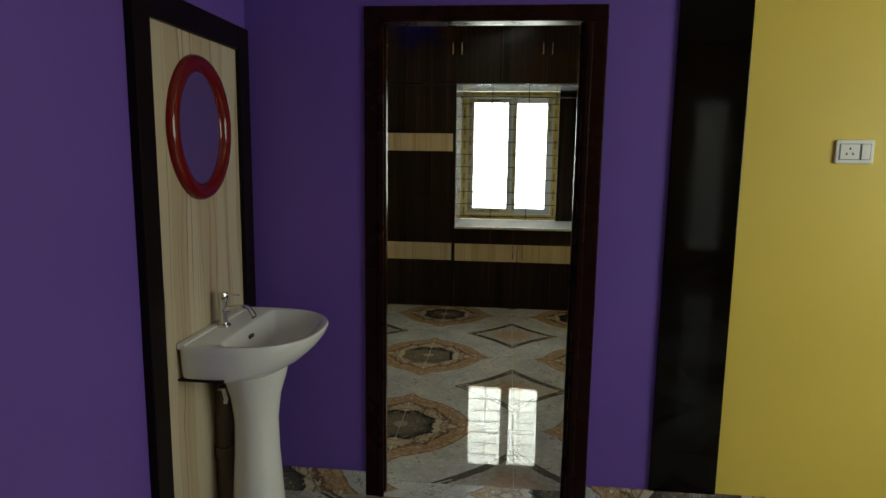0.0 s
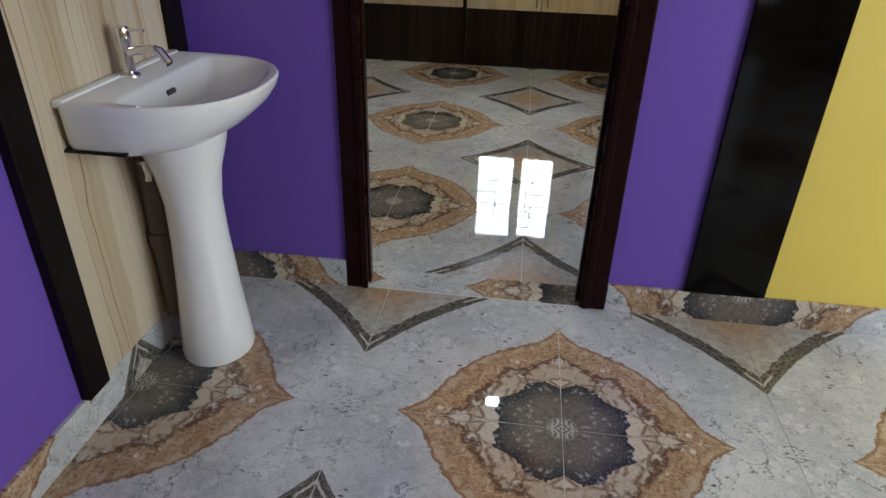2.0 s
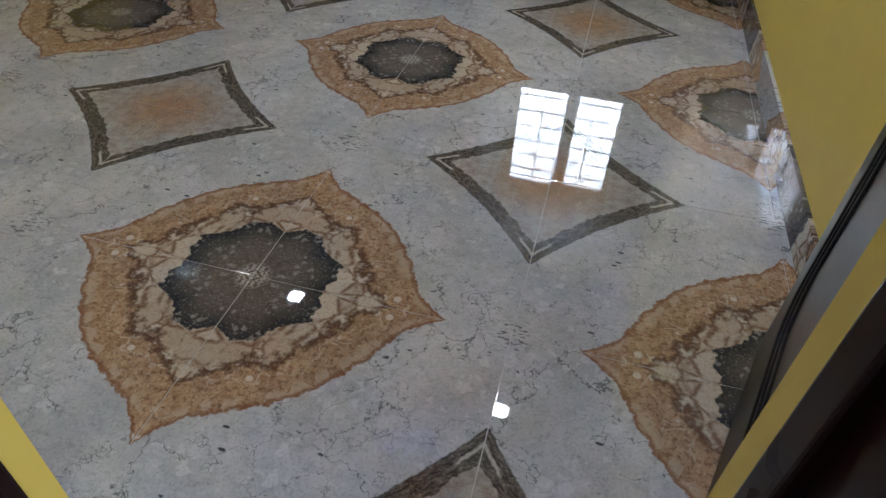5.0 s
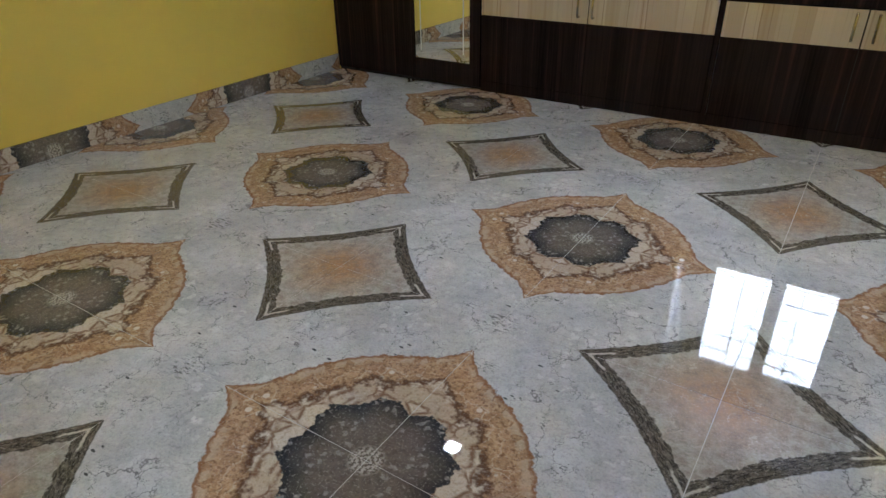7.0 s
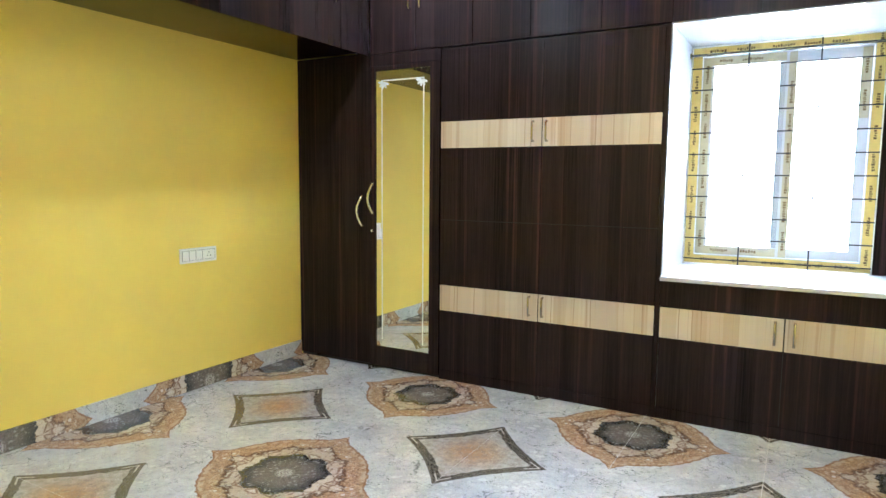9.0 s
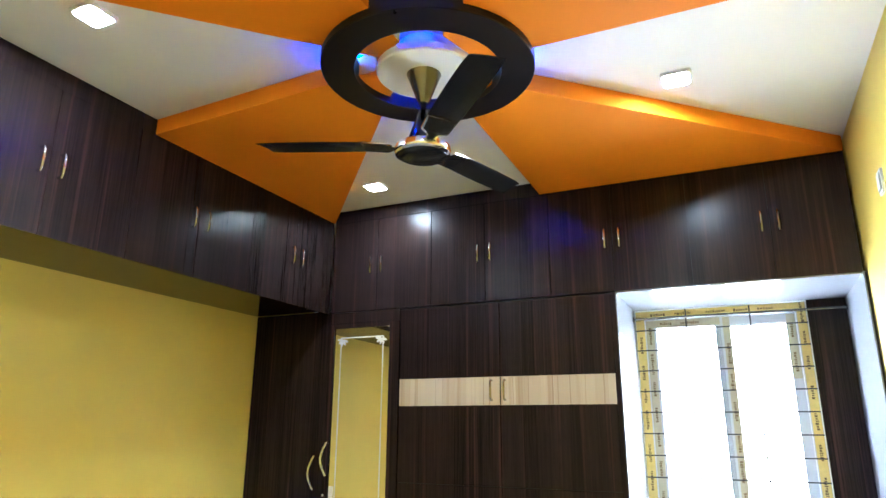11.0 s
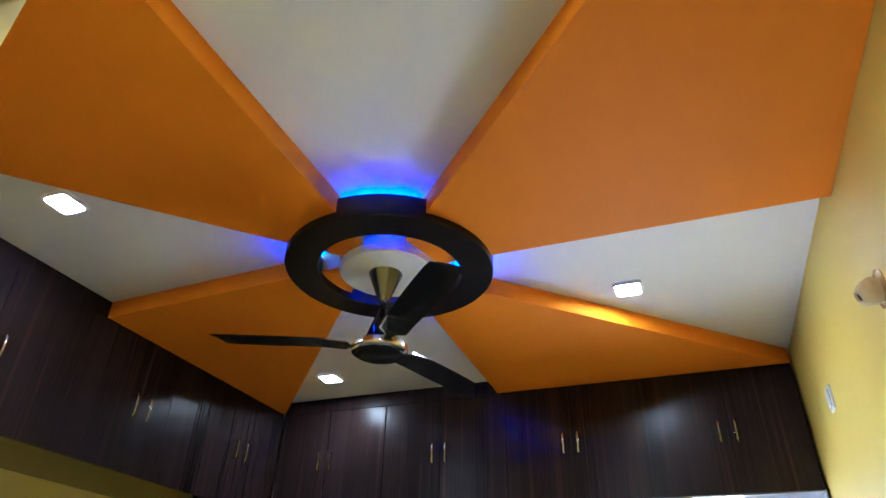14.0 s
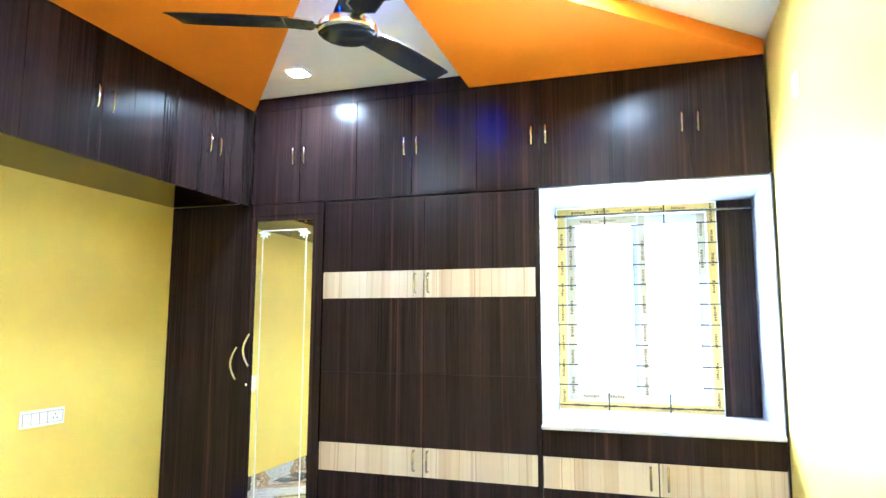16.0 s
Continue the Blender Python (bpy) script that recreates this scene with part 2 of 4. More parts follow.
    out = mix(nt, dia.ramp(1.008, 0.992), out, dcol)
    speck = cloud(nt, at, 150, 3, 0.8)
    out = mix(nt, speck.ramp(0.54, 0.64) * 0.30, out, (0.11, 0.10, 0.095))
    out = mix(nt, speck.ramp(0.44, 0.36) * 0.22, out, (0.76, 0.74, 0.70))
    nt.links.new(out, b.inputs["Base Color"])
    rr = cloud(nt, at, 6, 4).ramp(0.3, 0.8) * 0.03 + 0.008
    nt.links.new(rr.s, b.inputs["Roughness"])
    return m


PURPLE = paint("purple_paint", (0.158, 0.081, 0.43), 0.5)
YELLOW = paint("yellow_paint", (0.77, 0.58, 0.11), 0.45)
WHITE = paint("ceiling_white", (0.78, 0.77, 0.72), 0.6, 0.04)
ORANGE = paint("orange_paint", (0.80, 0.235, 0.003), 0.6, 0.06, 0.08, 0.06)
DARK = dark_laminate("dark_laminate")
PALE = light_laminate("pale_laminate")
PANEL = light_laminate("zebra_panel", 0.10, 0.95, 0.11)
EDGE = plain("dark_edge", (0.007, 0.004, 0.004), 0.3, 0, 0.1, 0.3)
FRAMEWOOD = plain("door_frame_wood", (0.014, 0.0035, 0.003), 0.28, 0, 0.05, 0.12)
LEAFWOOD = plain("door_leaf_wood", (0.010, 0.008, 0.008), 0.3, 0, 0.1, 0.3)
SOFFIT = plain("soffit_gloss", (0.02, 0.012, 0.010), 0.09)
BLACK = plain("black_gloss", (0.003, 0.0022, 0.002), 0.07, 0, 0.1, 0.2)
PANELFRAME = plain("panel_frame_wood", (0.007, 0.004, 0.0035), 0.4, 0, 0.2, 0.14)
MAROON = plain("maroon_plastic", (0.16, 0.006, 0.005), 0.15)
CERAMIC = plain("ceramic", (0.80, 0.80, 0.80), 0.1, 0, 0.03)
CHROME = plain("chrome", (0.75, 0.75, 0.75), 0.14, 1.0, 0.05)
STEEL = plain("brushed_steel", (0.17, 0.17, 0.165), 0.2, 1.0)
DARKSTEEL = plain("dark_steel", (0.05, 0.05, 0.052), 0.14, 1.0)
SATIN = plain("satin_chrome", (0.74, 0.73, 0.72), 0.24, 0.93, 0.04)
HANDLE = plain("polished_handle", (0.46, 0.45, 0.43), 0.16, 1.0, 0.05)
GUN = plain("fan_blade_black", (0.008, 0.009, 0.010), 0.22, 0, 0.12, 0.3)
PLASTIC = plain("white_plastic", (0.78, 0.78, 0.76), 0.3, 0, 0.04)
SURROUND = plain("grey_plastic", (0.22, 0.22, 0.22), 0.4)
SOCKET = plain("socket_dark", (0.05, 0.05, 0.05), 0.4)
BROWNTUBE = plain("brown_tube", (0.10, 0.07, 0.055), 0.4)
SILL = plain("white_stone", (0.56, 0.56, 0.60), 0.1, 0, 0.05)
LINING = plain("niche_lining", (0.30, 0.31, 0.345), 0.12, 0, 0.05)
UPVC = plain("window_profile", (0.55, 0.57, 0.60), 0.3, 0, 0.05)
# Window glare is put into both tape colours, most in the sash tape.
TAPE = plain("yellow_tape", (0.74, 0.57, 0.17), 0.4)
SASHTAPE = plain("backlit_tape", (0.50, 0.46, 0.31), 0.4)
TAPETEXT = plain("tape_print", (0.16, 0.10, 0.03), 0.5)
IRON = plain("grille_iron", (0.012, 0.012, 0.014), 0.5)
GROUT = plain("grout", (0.58, 0.57, 0.55), 0.8)
ETCH = plain("etched_glass", (0.74, 0.76, 0.74), 0.6, 0, 0.05)
GOLD = plain("bullet_lamp_gold", (0.62, 0.46, 0.22), 0.25, 0.6)
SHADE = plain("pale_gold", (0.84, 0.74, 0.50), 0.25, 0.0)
MIRROR, _nt, _b = start("mirror_glass", 0.015, 1.0)
_b.inputs["Base Color"].default_value = (0.88, 0.90, 0.88, 1)
GLASS, _nt, _b = start("window_glass", 0.0)
_b.inputs["Transmission Weight"].default_value = 1.0
_b.inputs["IOR"].default_value = 1.1
LED = glow("led_panel", (0.86, 0.95, 1.0), 260.0)
BLUE = glow("blue_led_strip", (0.003, 0.03, 1.0), 420.0)
OUTSIDE = glow("bright_distance", (0.95, 0.98, 1.0), 7.0)
FLOOR_BED = tile_print("tile_bedroom", 0.0, 0.0)
FLOOR_HALL = tile_print("tile_hall", 0.73, -1.335)
SKIRT_HALL_X = tile_print("tile_skirting_hall", 0.13, 0.12, "x")
SKIRT_HALL_L = tile_print("tile_skirting_corner", -0.47, -0.02, "x")
SKIRT_HALL_Y = tile_print("tile_skirting_hall_side", -1.9, 0.37, "y")
SKIRT_BED_Y = tile_print("tile_skirting_bedroom_side", 0.666, 0.03, "y")
SKIRT_BED_X = tile_print("tile_skirting_bedroom", 0.0, 0.12, "x")
THRESH = tile_print("tile_threshold", 0.85, -0.67)

# ---- mesh helpers ----


def box(bm, x0, x1, y0, y1, z0, z1, bevel=0.0):
    m = Matrix.LocRotScale(((x0 + x1) / 2, (y0 + y1) / 2, (z0 + z1) / 2), None, (abs(x1 - x0), abs(y1 - y0), abs(z1 - z0)))
    made = bmesh.ops.create_cube(bm, size=1, matrix=m)["verts"]
    if bevel:
        edges = list({e for v in made for e in v.link_edges})
        bmesh.ops.bevel(bm, geom=edges, offset=bevel, segments=2, affect="EDGES", profile=0.6)
    return bm


def boxes(*all_of, bevel=0.0):
    bm = bmesh.new()
    for b in all_of:
        box(bm, *b, bevel)
    return bm


def lathe(profile, n=32, sx=1.0, sy=1.0, closed=False):
    """Turns (radius, z) pairs about the z axis."""
    bm = bmesh.new()
    rings = []
    for r, z in profile:
        rings.append([bm.verts.new((r * sx * math.cos(2 * math.pi * i / n), r * sy * math.sin(2 * math.pi * i / n), z)) for i in range(n)])
    pairs = list(zip(rings, rings[1:])) + ([(rings[-1], rings[0])] if closed else [])
    for a, b in pairs:
        for i in range(n):
            bm.faces.new((a[i], a[(i + 1) % n], b[(i + 1) % n], b[i]))
    if not closed:
        for ring, turn in ((rings[0], -1), (rings[-1], 1)):
            if profile[0 if turn < 0 else -1][0] > 1e-4:
                bm.faces.new(ring[::turn])
    bmesh.ops.recalc_face_normals(bm, faces=bm.faces)
    return bm


def tube(points, r, n=10):
    """A round bar along a line of points."""
    bm = bmesh.new()
    pts = [Vector(p) for p in points]
    rings = []
    for i, p in enumerate(pts):
        d = (pts[min(i + 1, len(pts) - 1)] - pts[max(i - 1, 0)]).normalized()
        u = d.orthogonal().normalized() if i == 0 else (u - d * u.dot(d)).normalized()
        w = d.cross(u)
        rings.append([bm.verts.new(p + (u * math.cos(2 * math.pi * k / n) + w * math.sin(2 * math.pi * k / n)) * r) for k in range(n)])
    for a, b in zip(rings, rings[1:]):
        for i in range(n):
            bm.faces.new((a[i], a[(i + 1) % n], b[(i + 1) % n], b[i]))
    bm.faces.new(rings[0][::-1])
    bm.faces.new(rings[-1])
    return bm


def prism(outline, z0, z1):
    """A flat outline (x, y) given thickness."""
    bm = bmesh.new()
    lo = [bm.verts.new((x, y, z0)) for x, y in outline]
    hi = [bm.verts.new((x, y, z1)) for x, y in outline]
    bm.faces.new(lo)
    bm.faces.new(hi)
    n = len(lo)
    for i in range(n):
        bm.faces.new((lo[i], lo[(i + 1) % n], hi[(i + 1) % n], hi[i]))
    bmesh.ops.recalc_face_normals(bm, faces=bm.faces)
    return bm


def part(name, bm, material, parent=None, label="", smooth=False):
    me = bpy.data.meshes.new(name)
    bm.to_mesh(me)
    bm.free()
    me.materials.append(material)
    if smooth:
        me.shade_smooth()
        me.set_sharp_from_angle(angle=radians(40))
    ob = new(name, me)
    ob.parent = parent
    if label:
        ob["label"] = label
    return ob


def thing(name, label, category, at=(0, 0, 0), group=""):
    ob = new(name)
    ob.empty_display_size = 0.1
    ob.matrix_world = Matrix.Translation(at)
    return tagged(ob, label, category, group)


def structure(name, bm, material, label, category):
    return tagged(part(name, bm, material), label, category, kind="structure")


# ---- the large structure ----
TOP = 2.78         # ceilings
WX0, WX1 = -2.45, 1.235     # bedroom left and right walls
WY0, FRONT, BACK = -0.60, 2.70, 3.37   # bedroom side of the door wall, wardrobe fronts, outer wall
HX, HY = -0.50, -0.73       # hall left wall and hall side of the door wall
DX0, DX1, DZ = 0.046, 0.805, 1.932     # clear door opening
JL, JR, JT = -0.024, 0.890, 1.99        # outside of the door frame

structure("wall_west", boxes((WX0 - 0.15, WX0, HY + 0.001, BACK + 0.2, 0, TOP)), YELLOW, "yellow painted plaster wall of the bedroom", "wall")
structure("wall_east", boxes((WX1, WX1 + 0.15, WY0, BACK + 0.2, 0, TOP)), YELLOW, "yellow painted plaster wall beside the window", "wall")
structure("wall_door_bedroom_side", boxes((WX0, 0.034, HY + 0.066, WY0, 0, TOP), (JR - 0.075, WX1 + 0.15, HY + 0.066, WY0, 0, TOP),
                                          (0.034, JR - 0.075, HY + 0.066, WY0, 2.0, TOP)), YELLOW, "yellow plaster on the bedroom face of the door wall", "wall")
structure("wall_door_hall_side", boxes((HX - 0.15, JL, HY, HY + 0.066, 0, TOP), (JR, 1.40, HY, HY + 0.066, 0, TOP), (JL, JR, HY, HY + 0.066, JT, TOP)),
          PURPLE, "purple painted hall wall round the bedroom door", "wall")
structure("wall_hall_yellow", boxes((1.40, 3.6, HY, HY + 0.066, 0, TOP)), YELLOW, "yellow painted hall wall with a socket plate", "wall")
structure("wall_hall_west", boxes((HX - 0.15, HX, -6.5, HY, 0, TOP)), PURPLE, "purple painted hall wall behind the washbasin", "wall")
# This hall wall is out of view; its opening is made for the east fill.
structure("wall_hall_east", boxes((3.6, 3.75, -6.5, -3.3, 0, TOP), (3.6, 3.75, -1.6, HY + 0.066, 0, TOP), (3.6, 3.75, -3.3, -1.6, 0, 0.75), (3.6, 3.75, -3.3, -1.6, 2.25, TOP)), YELLOW,
          "assumed unseen yellow wall closing the hall, with an opening for fill light", "wall")
# Unseen wall; the narrow opening is added for the strip's reflection.
structure("wall_hall_south", boxes((HX - 0.15, 2.8, -6.65, -6.5, 0, TOP), (3.15, 3.75, -6.65, -6.5, 0, TOP), (2.8, 3.15, -6.65, -6.5, 0, 0.3), (2.8, 3.15, -6.65, -6.5, 2.1, TOP)), YELLOW,
          "assumed unseen yellow hall wall with a narrow opening for fill light", "wall")
structure("wall_north", boxes((WX0, 0.045, BACK, BACK + 0.2, 0, TOP), (1.02, WX1, BACK, BACK + 0.2, 0, TOP), (0.045, 1.02, BACK, BACK + 0.2, 0, 0.765),
                              (0.045, 1.02, BACK, BACK + 0.2, 2.068, TOP)), WHITE, "outer wall with the bedroom window opening", "wall")
structure("ceiling", boxes((WX0 - 0.15, WX1 + 0.15, HY + 0.07, BACK + 0.2, TOP, TOP + 0.12)), WHITE, "white painted bedroom ceiling", "ceiling")
structure("ceiling_hall", boxes((HX - 0.15, 3.75, -6.65, HY + 0.07, TOP, TOP + 0.12)), WHITE, "white painted hall ceiling", "ceiling")
structure("loft_slab", boxes((WX0, -1.848, WY0, FRONT, 2.085, 2.094)), SOFFIT, "glossy dark laminate underside of the loft", "soffit")
structure("backdrop", boxes((-4, 6, 5.6, 5.65, -1, 5)), OUTSIDE, "overexposed bright distance outside the window", "backdrop")

floor = structure("floor", boxes((WX0, WX1, WY0, BACK, -0.06, -0.0012)), GROUT, "polished printed tile floor of the bedroom", "floor")
floor_hall = structure("floor_hall", boxes((HX, 3.6, -6.5, HY, -0.06, -0.0012)), GROUT, "polished printed tile floor of the hall", "floor")
threshold = structure("threshold", boxes((JL, JR, HY, WY0, -0.06, -0.0012)), GROUT, "tiled threshold strip in the doorway", "threshold")


def lay(parent, mat, x0, x1, y0, y1, ox, oy, step=0.6, gap=0.0010):
    i0, i1 = math.floor((x0 - ox) / step), math.ceil((x1 - ox) / step)
    j0, j1 = math.floor((y0 - oy) / step), math.ceil((y1 - oy) / step)
    for i in range(i0, i1):
        for j in range(j0, j1):
            a, b = max(x0, ox + i * step) + gap, min(x1, ox + (i + 1) * step) - gap
            c, d = max(y0, oy + j * step) + gap, min(y1, oy + (j + 1) * step) - gap
            if b - a > 0.01 and d - c > 0.01:
                part("tile", boxes((a, b, c, d, -0.011, 0.0), bevel=0.0006), mat, parent)


# ---- door frame and leaf ----
door = tagged(new("door_1"), "dark brown wooden door frame with a moulded leaf standing open", "door", kind="structure")


def jamb(name, x0, x1, z0, z1, inner):
    """A frame member with a rebate and a rounded nosing on its hall side."""
    bm = boxes((x0, x1, HY - 0.012, HY + 0.085, z0, z1), bevel=0.006)
    if inner:
        a, b = (x1 - 0.004, x1 + 0.009) if inner > 0 else (x0 - 0.012, x0 + 0.004)
        box(bm, a, b, HY + 0.03, HY + 0.062, z0, z1 - 0.001, 0.003)
        c = x0 + 0.066 if inner > 0 else x1 - 0.066
        box(bm, c - 0.012, c + 0.012, HY - 0.017, HY - 0.006, z0, z1 - 0.002, 0.005)
    return part(name, bm, FRAMEWOOD, door)


jamb("jamb", JL, DX0, 0, DZ, 1)
jamb("jamb", DX1, JR, 0, DZ, -1)
part("head", boxes((JL, JR, HY - 0.0125, HY + 0.085, DZ, JT), bevel=0.006), FRAMEWOOD, door)

leaf = part("leaf", boxes((0, 0.735, -0.036, 0, 0.012, DZ - 0.005), bevel=0.003), LEAFWOOD, door, "dark moulded door leaf standing open")
leaf.matrix_world = pose(0.885, -0.585, 0, 0, 0, 72.5)
for zlo, zhi in ((0.22, 0.88), (1.02, 1.72)):
    for inset in (0.0, 0.035, 0.07):
        a, b, lo, hi = 0.12 + inset, 0.615 - inset, zlo + inset, zhi - inset
        rad = 0.09
        pts = []
        for cx, cz, a0 in ((b - rad, lo + rad, -90), (b - rad, hi - rad, 0), (a + rad, hi - rad, 90), (a + rad, lo + rad, 180)):
            pts += [(cx + rad * math.cos(radians(a0 + k * 15)), 0.001, cz + rad * math.sin(radians(a0 + k * 15))) for k in range(7)]
        part("moulding", tube(pts + pts[:1], 0.004, 8), EDGE, leaf)
for hz in (0.25, 1.0, 1.70):
    part("hinge", tube([(-0.006, 0.004, hz - 0.045), (-0.006, 0.004, hz + 0.045)], 0.006), CHROME, leaf, "steel butt hinge")
part("lock_plate", boxes((0.665, 0.70, 0, 0.006, 0.92, 1.10), bevel=0.002), CHROME, leaf)
part("handle", tube([(0.682, 0.004, 1.04), (0.682, 0.045, 1.04), (0.665, 0.05, 1.04), (0.57, 0.05, 1.035)], 0.008), CHROME, leaf, "chrome lever handle")

# ---- skirting ----


def skirting(name, along, lo, hi, at, face, mat, where):
    """Cut tile pieces 0.10 m high; face is +1 where the room lies on the greater side."""
    sk = tagged(new(name), "cut printed tile skirting " + where, "skirting", kind="structure")
    n = max(1, math.ceil((hi - lo) / 0.6))
    for i in range(n):
        a, b = lo + (hi - lo) * i / n + 0.0008, lo + (hi - lo) * (i + 1) / n - 0.0008
        t0, t1 = sorted((at, at + 0.012 * face))
        part("tile", boxes((a, b, t0, t1, 0.0005, 0.105) if along == "x" else (t0, t1, a, b, 0.0005, 0.105), bevel=0.001), mat, sk)


skirting("baseboard_hall_door", "x", HX + 0.013, JL, HY, -1, SKIRT_HALL_L, "along the purple wall")
skirting("baseboard_hall_yellow", "x", JR, 3.59, HY, -1, SKIRT_HALL_X, "along the hall wall")
skirting("baseboard_hall_west", "y", -6.5, HY, HX, 1, SKIRT_HALL_Y, "below the washbasin panel")
skirting("baseboard_west", "y", WY0, FRONT - 0.002, WX0, 1, SKIRT_BED_Y, "along the yellow wall")
skirting("baseboard_east", "y", WY0 + 0.013, FRONT - 0.002, WX1, -1, SKIRT_BED_Y, "along the window-side wall")
skirting("baseboard_south", "x", WX0 + 0.013, JL, WY0, 1, SKIRT_BED_X, "beside the bedroom door")

# ---- hall: panel, mirror, basin ----
panel = thing("wall_panel", "tall pale zebra-wood laminate panel in a black wooden frame", "wall panel", (HX, -1.145, 0.106))
PZ = 1.90 - 0.106
part("board", boxes((0.001, 0.012, -0.315, 0.30, 0.0, PZ - 0.085)), PANEL, panel)
for y0, y1 in ((-0.393, -0.308), (0.293, 0.383)):
    part("stile", boxes((0.0, 0.028, y0, y1, 0.0, PZ), bevel=0.004), PANELFRAME, panel)
part("rail", boxes((0.0, 0.027, -0.308, 0.293, PZ - 0.088, PZ), bevel=0.004), PANELFRAME, panel)

mirror = thing("oval_mirror", "oval wall mirror in a glossy maroon plastic frame", "mirror", (HX + 0.013, -1.16, 1.513))


def oval_frame(ay, az, width, depth, n=56, k=12):
    bm = bmesh.new()
    rings = []
    for i in range(n):
        a = 2 * math.pi * i / n
        ring = []
        for j in range(k):
            b = math.pi * j / (k - 1)
            off = -width / 2 * math.cos(b)
            ring.append(bm.verts.new((depth * math.sin(b), (ay + off) * math.cos(a), (az + off) * math.sin(a))))
        rings.append(ring)
    for i in range(n):
        for j in range(k):
            bm.faces.new((rings[i][j], rings[(i + 1) % n][j], rings[(i + 1) % n][(j + 1) % k], rings[i][(j + 1) % k]))
    bmesh.ops.recalc_face_normals(bm, faces=bm.faces)
    return bm


part("frame", oval_frame(0.182, 0.209, 0.058, 0.026), MAROON, mirror, "glossy maroon oval frame", True)
glass = bmesh.new()
bmesh.ops.create_circle(glass, cap_ends=True, radius=1, segments=56, matrix=Matrix.Translation((0.006, 0, 0)) @ Matrix.Rotation(radians(90), 4, "Y") @ Matrix.Diagonal((0.185, 0.158, 1, 1)))
part("mirror_glass", glass, MIRROR, mirror)

BY = -1.112
basin = thing("pedestal_basin", "white ceramic pedestal washbasin under the oval mirror", "washbasin", (HX + 0.012, BY, 0))


def basin_ring(bm, half, depth, z, back=0.0, n=48, front=2.4):
    """A D-shaped outline: straight at the wall, rounded in front."""
    out = []
    for i in range(n):
        a = 2 * math.pi * i / n
        c, s = math.cos(a), math.sin(a)
        e = front if c > 0 else 9.0
        x = math.copysign(abs(c) ** (2 / e), c)
        y = math.copysign(abs(s) ** (2 / e), s)
        mid = back + (depth - back) * 0.30
        out.append(bm.verts.new((mid + (x * (depth - mid) if x > 0 else x * (mid - back)), y * half, z)))
    return out


def basin_body():
    bm = bmesh.new()
    rows = [(0.10, 0.23, 0.662, 0.05), (0.20, 0.25, 0.666, 0.01), (0.265, 0.28, 0.678, 0.0), (0.281, 0.325, 0.71, 0.0), (0.287, 0.365, 0.755, 0.0), (0.290, 0.388, 0.795, 0.0), (0.290, 0.393, 0.816, 0.0), (0.286, 0.389, 0.824, 0.003),
            (0.262, 0.372, 0.825, 0.118), (0.252, 0.362, 0.818, 0.126), (0.222, 0.335, 0.77, 0.138), (0.16, 0.295, 0.715, 0.155), (0.06, 0.25, 0.695, 0.19)]
    rings = [basin_ring(bm, h * 0.94, d * 1.02, 0.831 - (0.825 - z) * 0.84, k) for h, d, z, k in rows]
    for a, b in zip(rings, rings[1:]):
        for i in range(len(a)):
            bm.faces.new((a[i], a[(i + 1) % len(a)], b[(i + 1) % len(b)], b[i]))
    bm.faces.new(rings[0][::-1])
    bm.faces.new(rings[-1])
    bmesh.ops.recalc_face_normals(bm, faces=bm.faces)
    return bm


part("bowl", basin_body(), CERAMIC, basin, "", True)
part("splash_ledge", boxes((0.0, 0.03, -0.265, 0.265, 0.816, 0.837), bevel=0.008), CERAMIC, basin, "", True)
ped = lathe([(0.114, 0.0), (0.116, 0.012), (0.109, 0.08), (0.096, 0.22), (0.085, 0.38), (0.082, 0.50), (0.094, 0.59), (0.118, 0.665), (0.126, 0.702)], 36, 0.92, 1.0)
bmesh.ops.translate(ped, verts=ped.verts, vec=(0.158, -0.022, 0))
part("pedestal", ped, CERAMIC, basin, "white ceramic column", True)
part("overflow", boxes((0.124, 0.142, -0.02, 0.02, 0.785, 0.798), bevel=0.004), SOCKET, basin, "dark overflow slot")
dr = part("drain", lathe([(0.0, 0.0), (0.022, 0.0), (0.026, 0.002), (0.026, 0.006)], 24), CHROME, basin, "chrome drain ring", True)
dr.location = (0.222, 0, 0.7225)
part("bracket", boxes((0.0, 0.15, -0.262, -0.244, 0.712, 0.720), bevel=0.002), EDGE, basin)

tap = thing("basin_tap", "chrome pillar tap on the washbasin", "tap")
tap.matrix_world = Matrix.Translation((HX + 0.06, BY - 0.02, 0.829)) @ Matrix.Scale(0.9, 4)
part("base_ring", lathe([(0.027, 0), (0.027, 0.008), (0.02, 0.014)], 24), CHROME, tap, "", True)
part("pillar", lathe([(0.0165, 0.006), (0.0155, 0.07), (0.0155, 0.088), (0.0185, 0.092), (0.0185, 0.132), (0.0165, 0.137), (0.0, 0.137)], 24), CHROME, tap, "", True)
spout = part("spout", tube([(0.0, 0, 0.066), (0.045, 0, 0.076), (0.085, 0, 0.080), (0.100, 0, 0.076), (0.122, 0, 0.044)], 0.0125, 16), CHROME, tap, "", True)
part("aerator", tube([(0.1215, 0, 0.0447), (0.1245, 0, 0.0404)], 0.010, 14), SOCKET, spout, "dark outlet ring", True)
part("lever", tube([(0.0, 0, 0.126), (0.02, 0, 0.128), (0.064, 0, 0.128)], 0.0042), CHROME, tap, "", True)

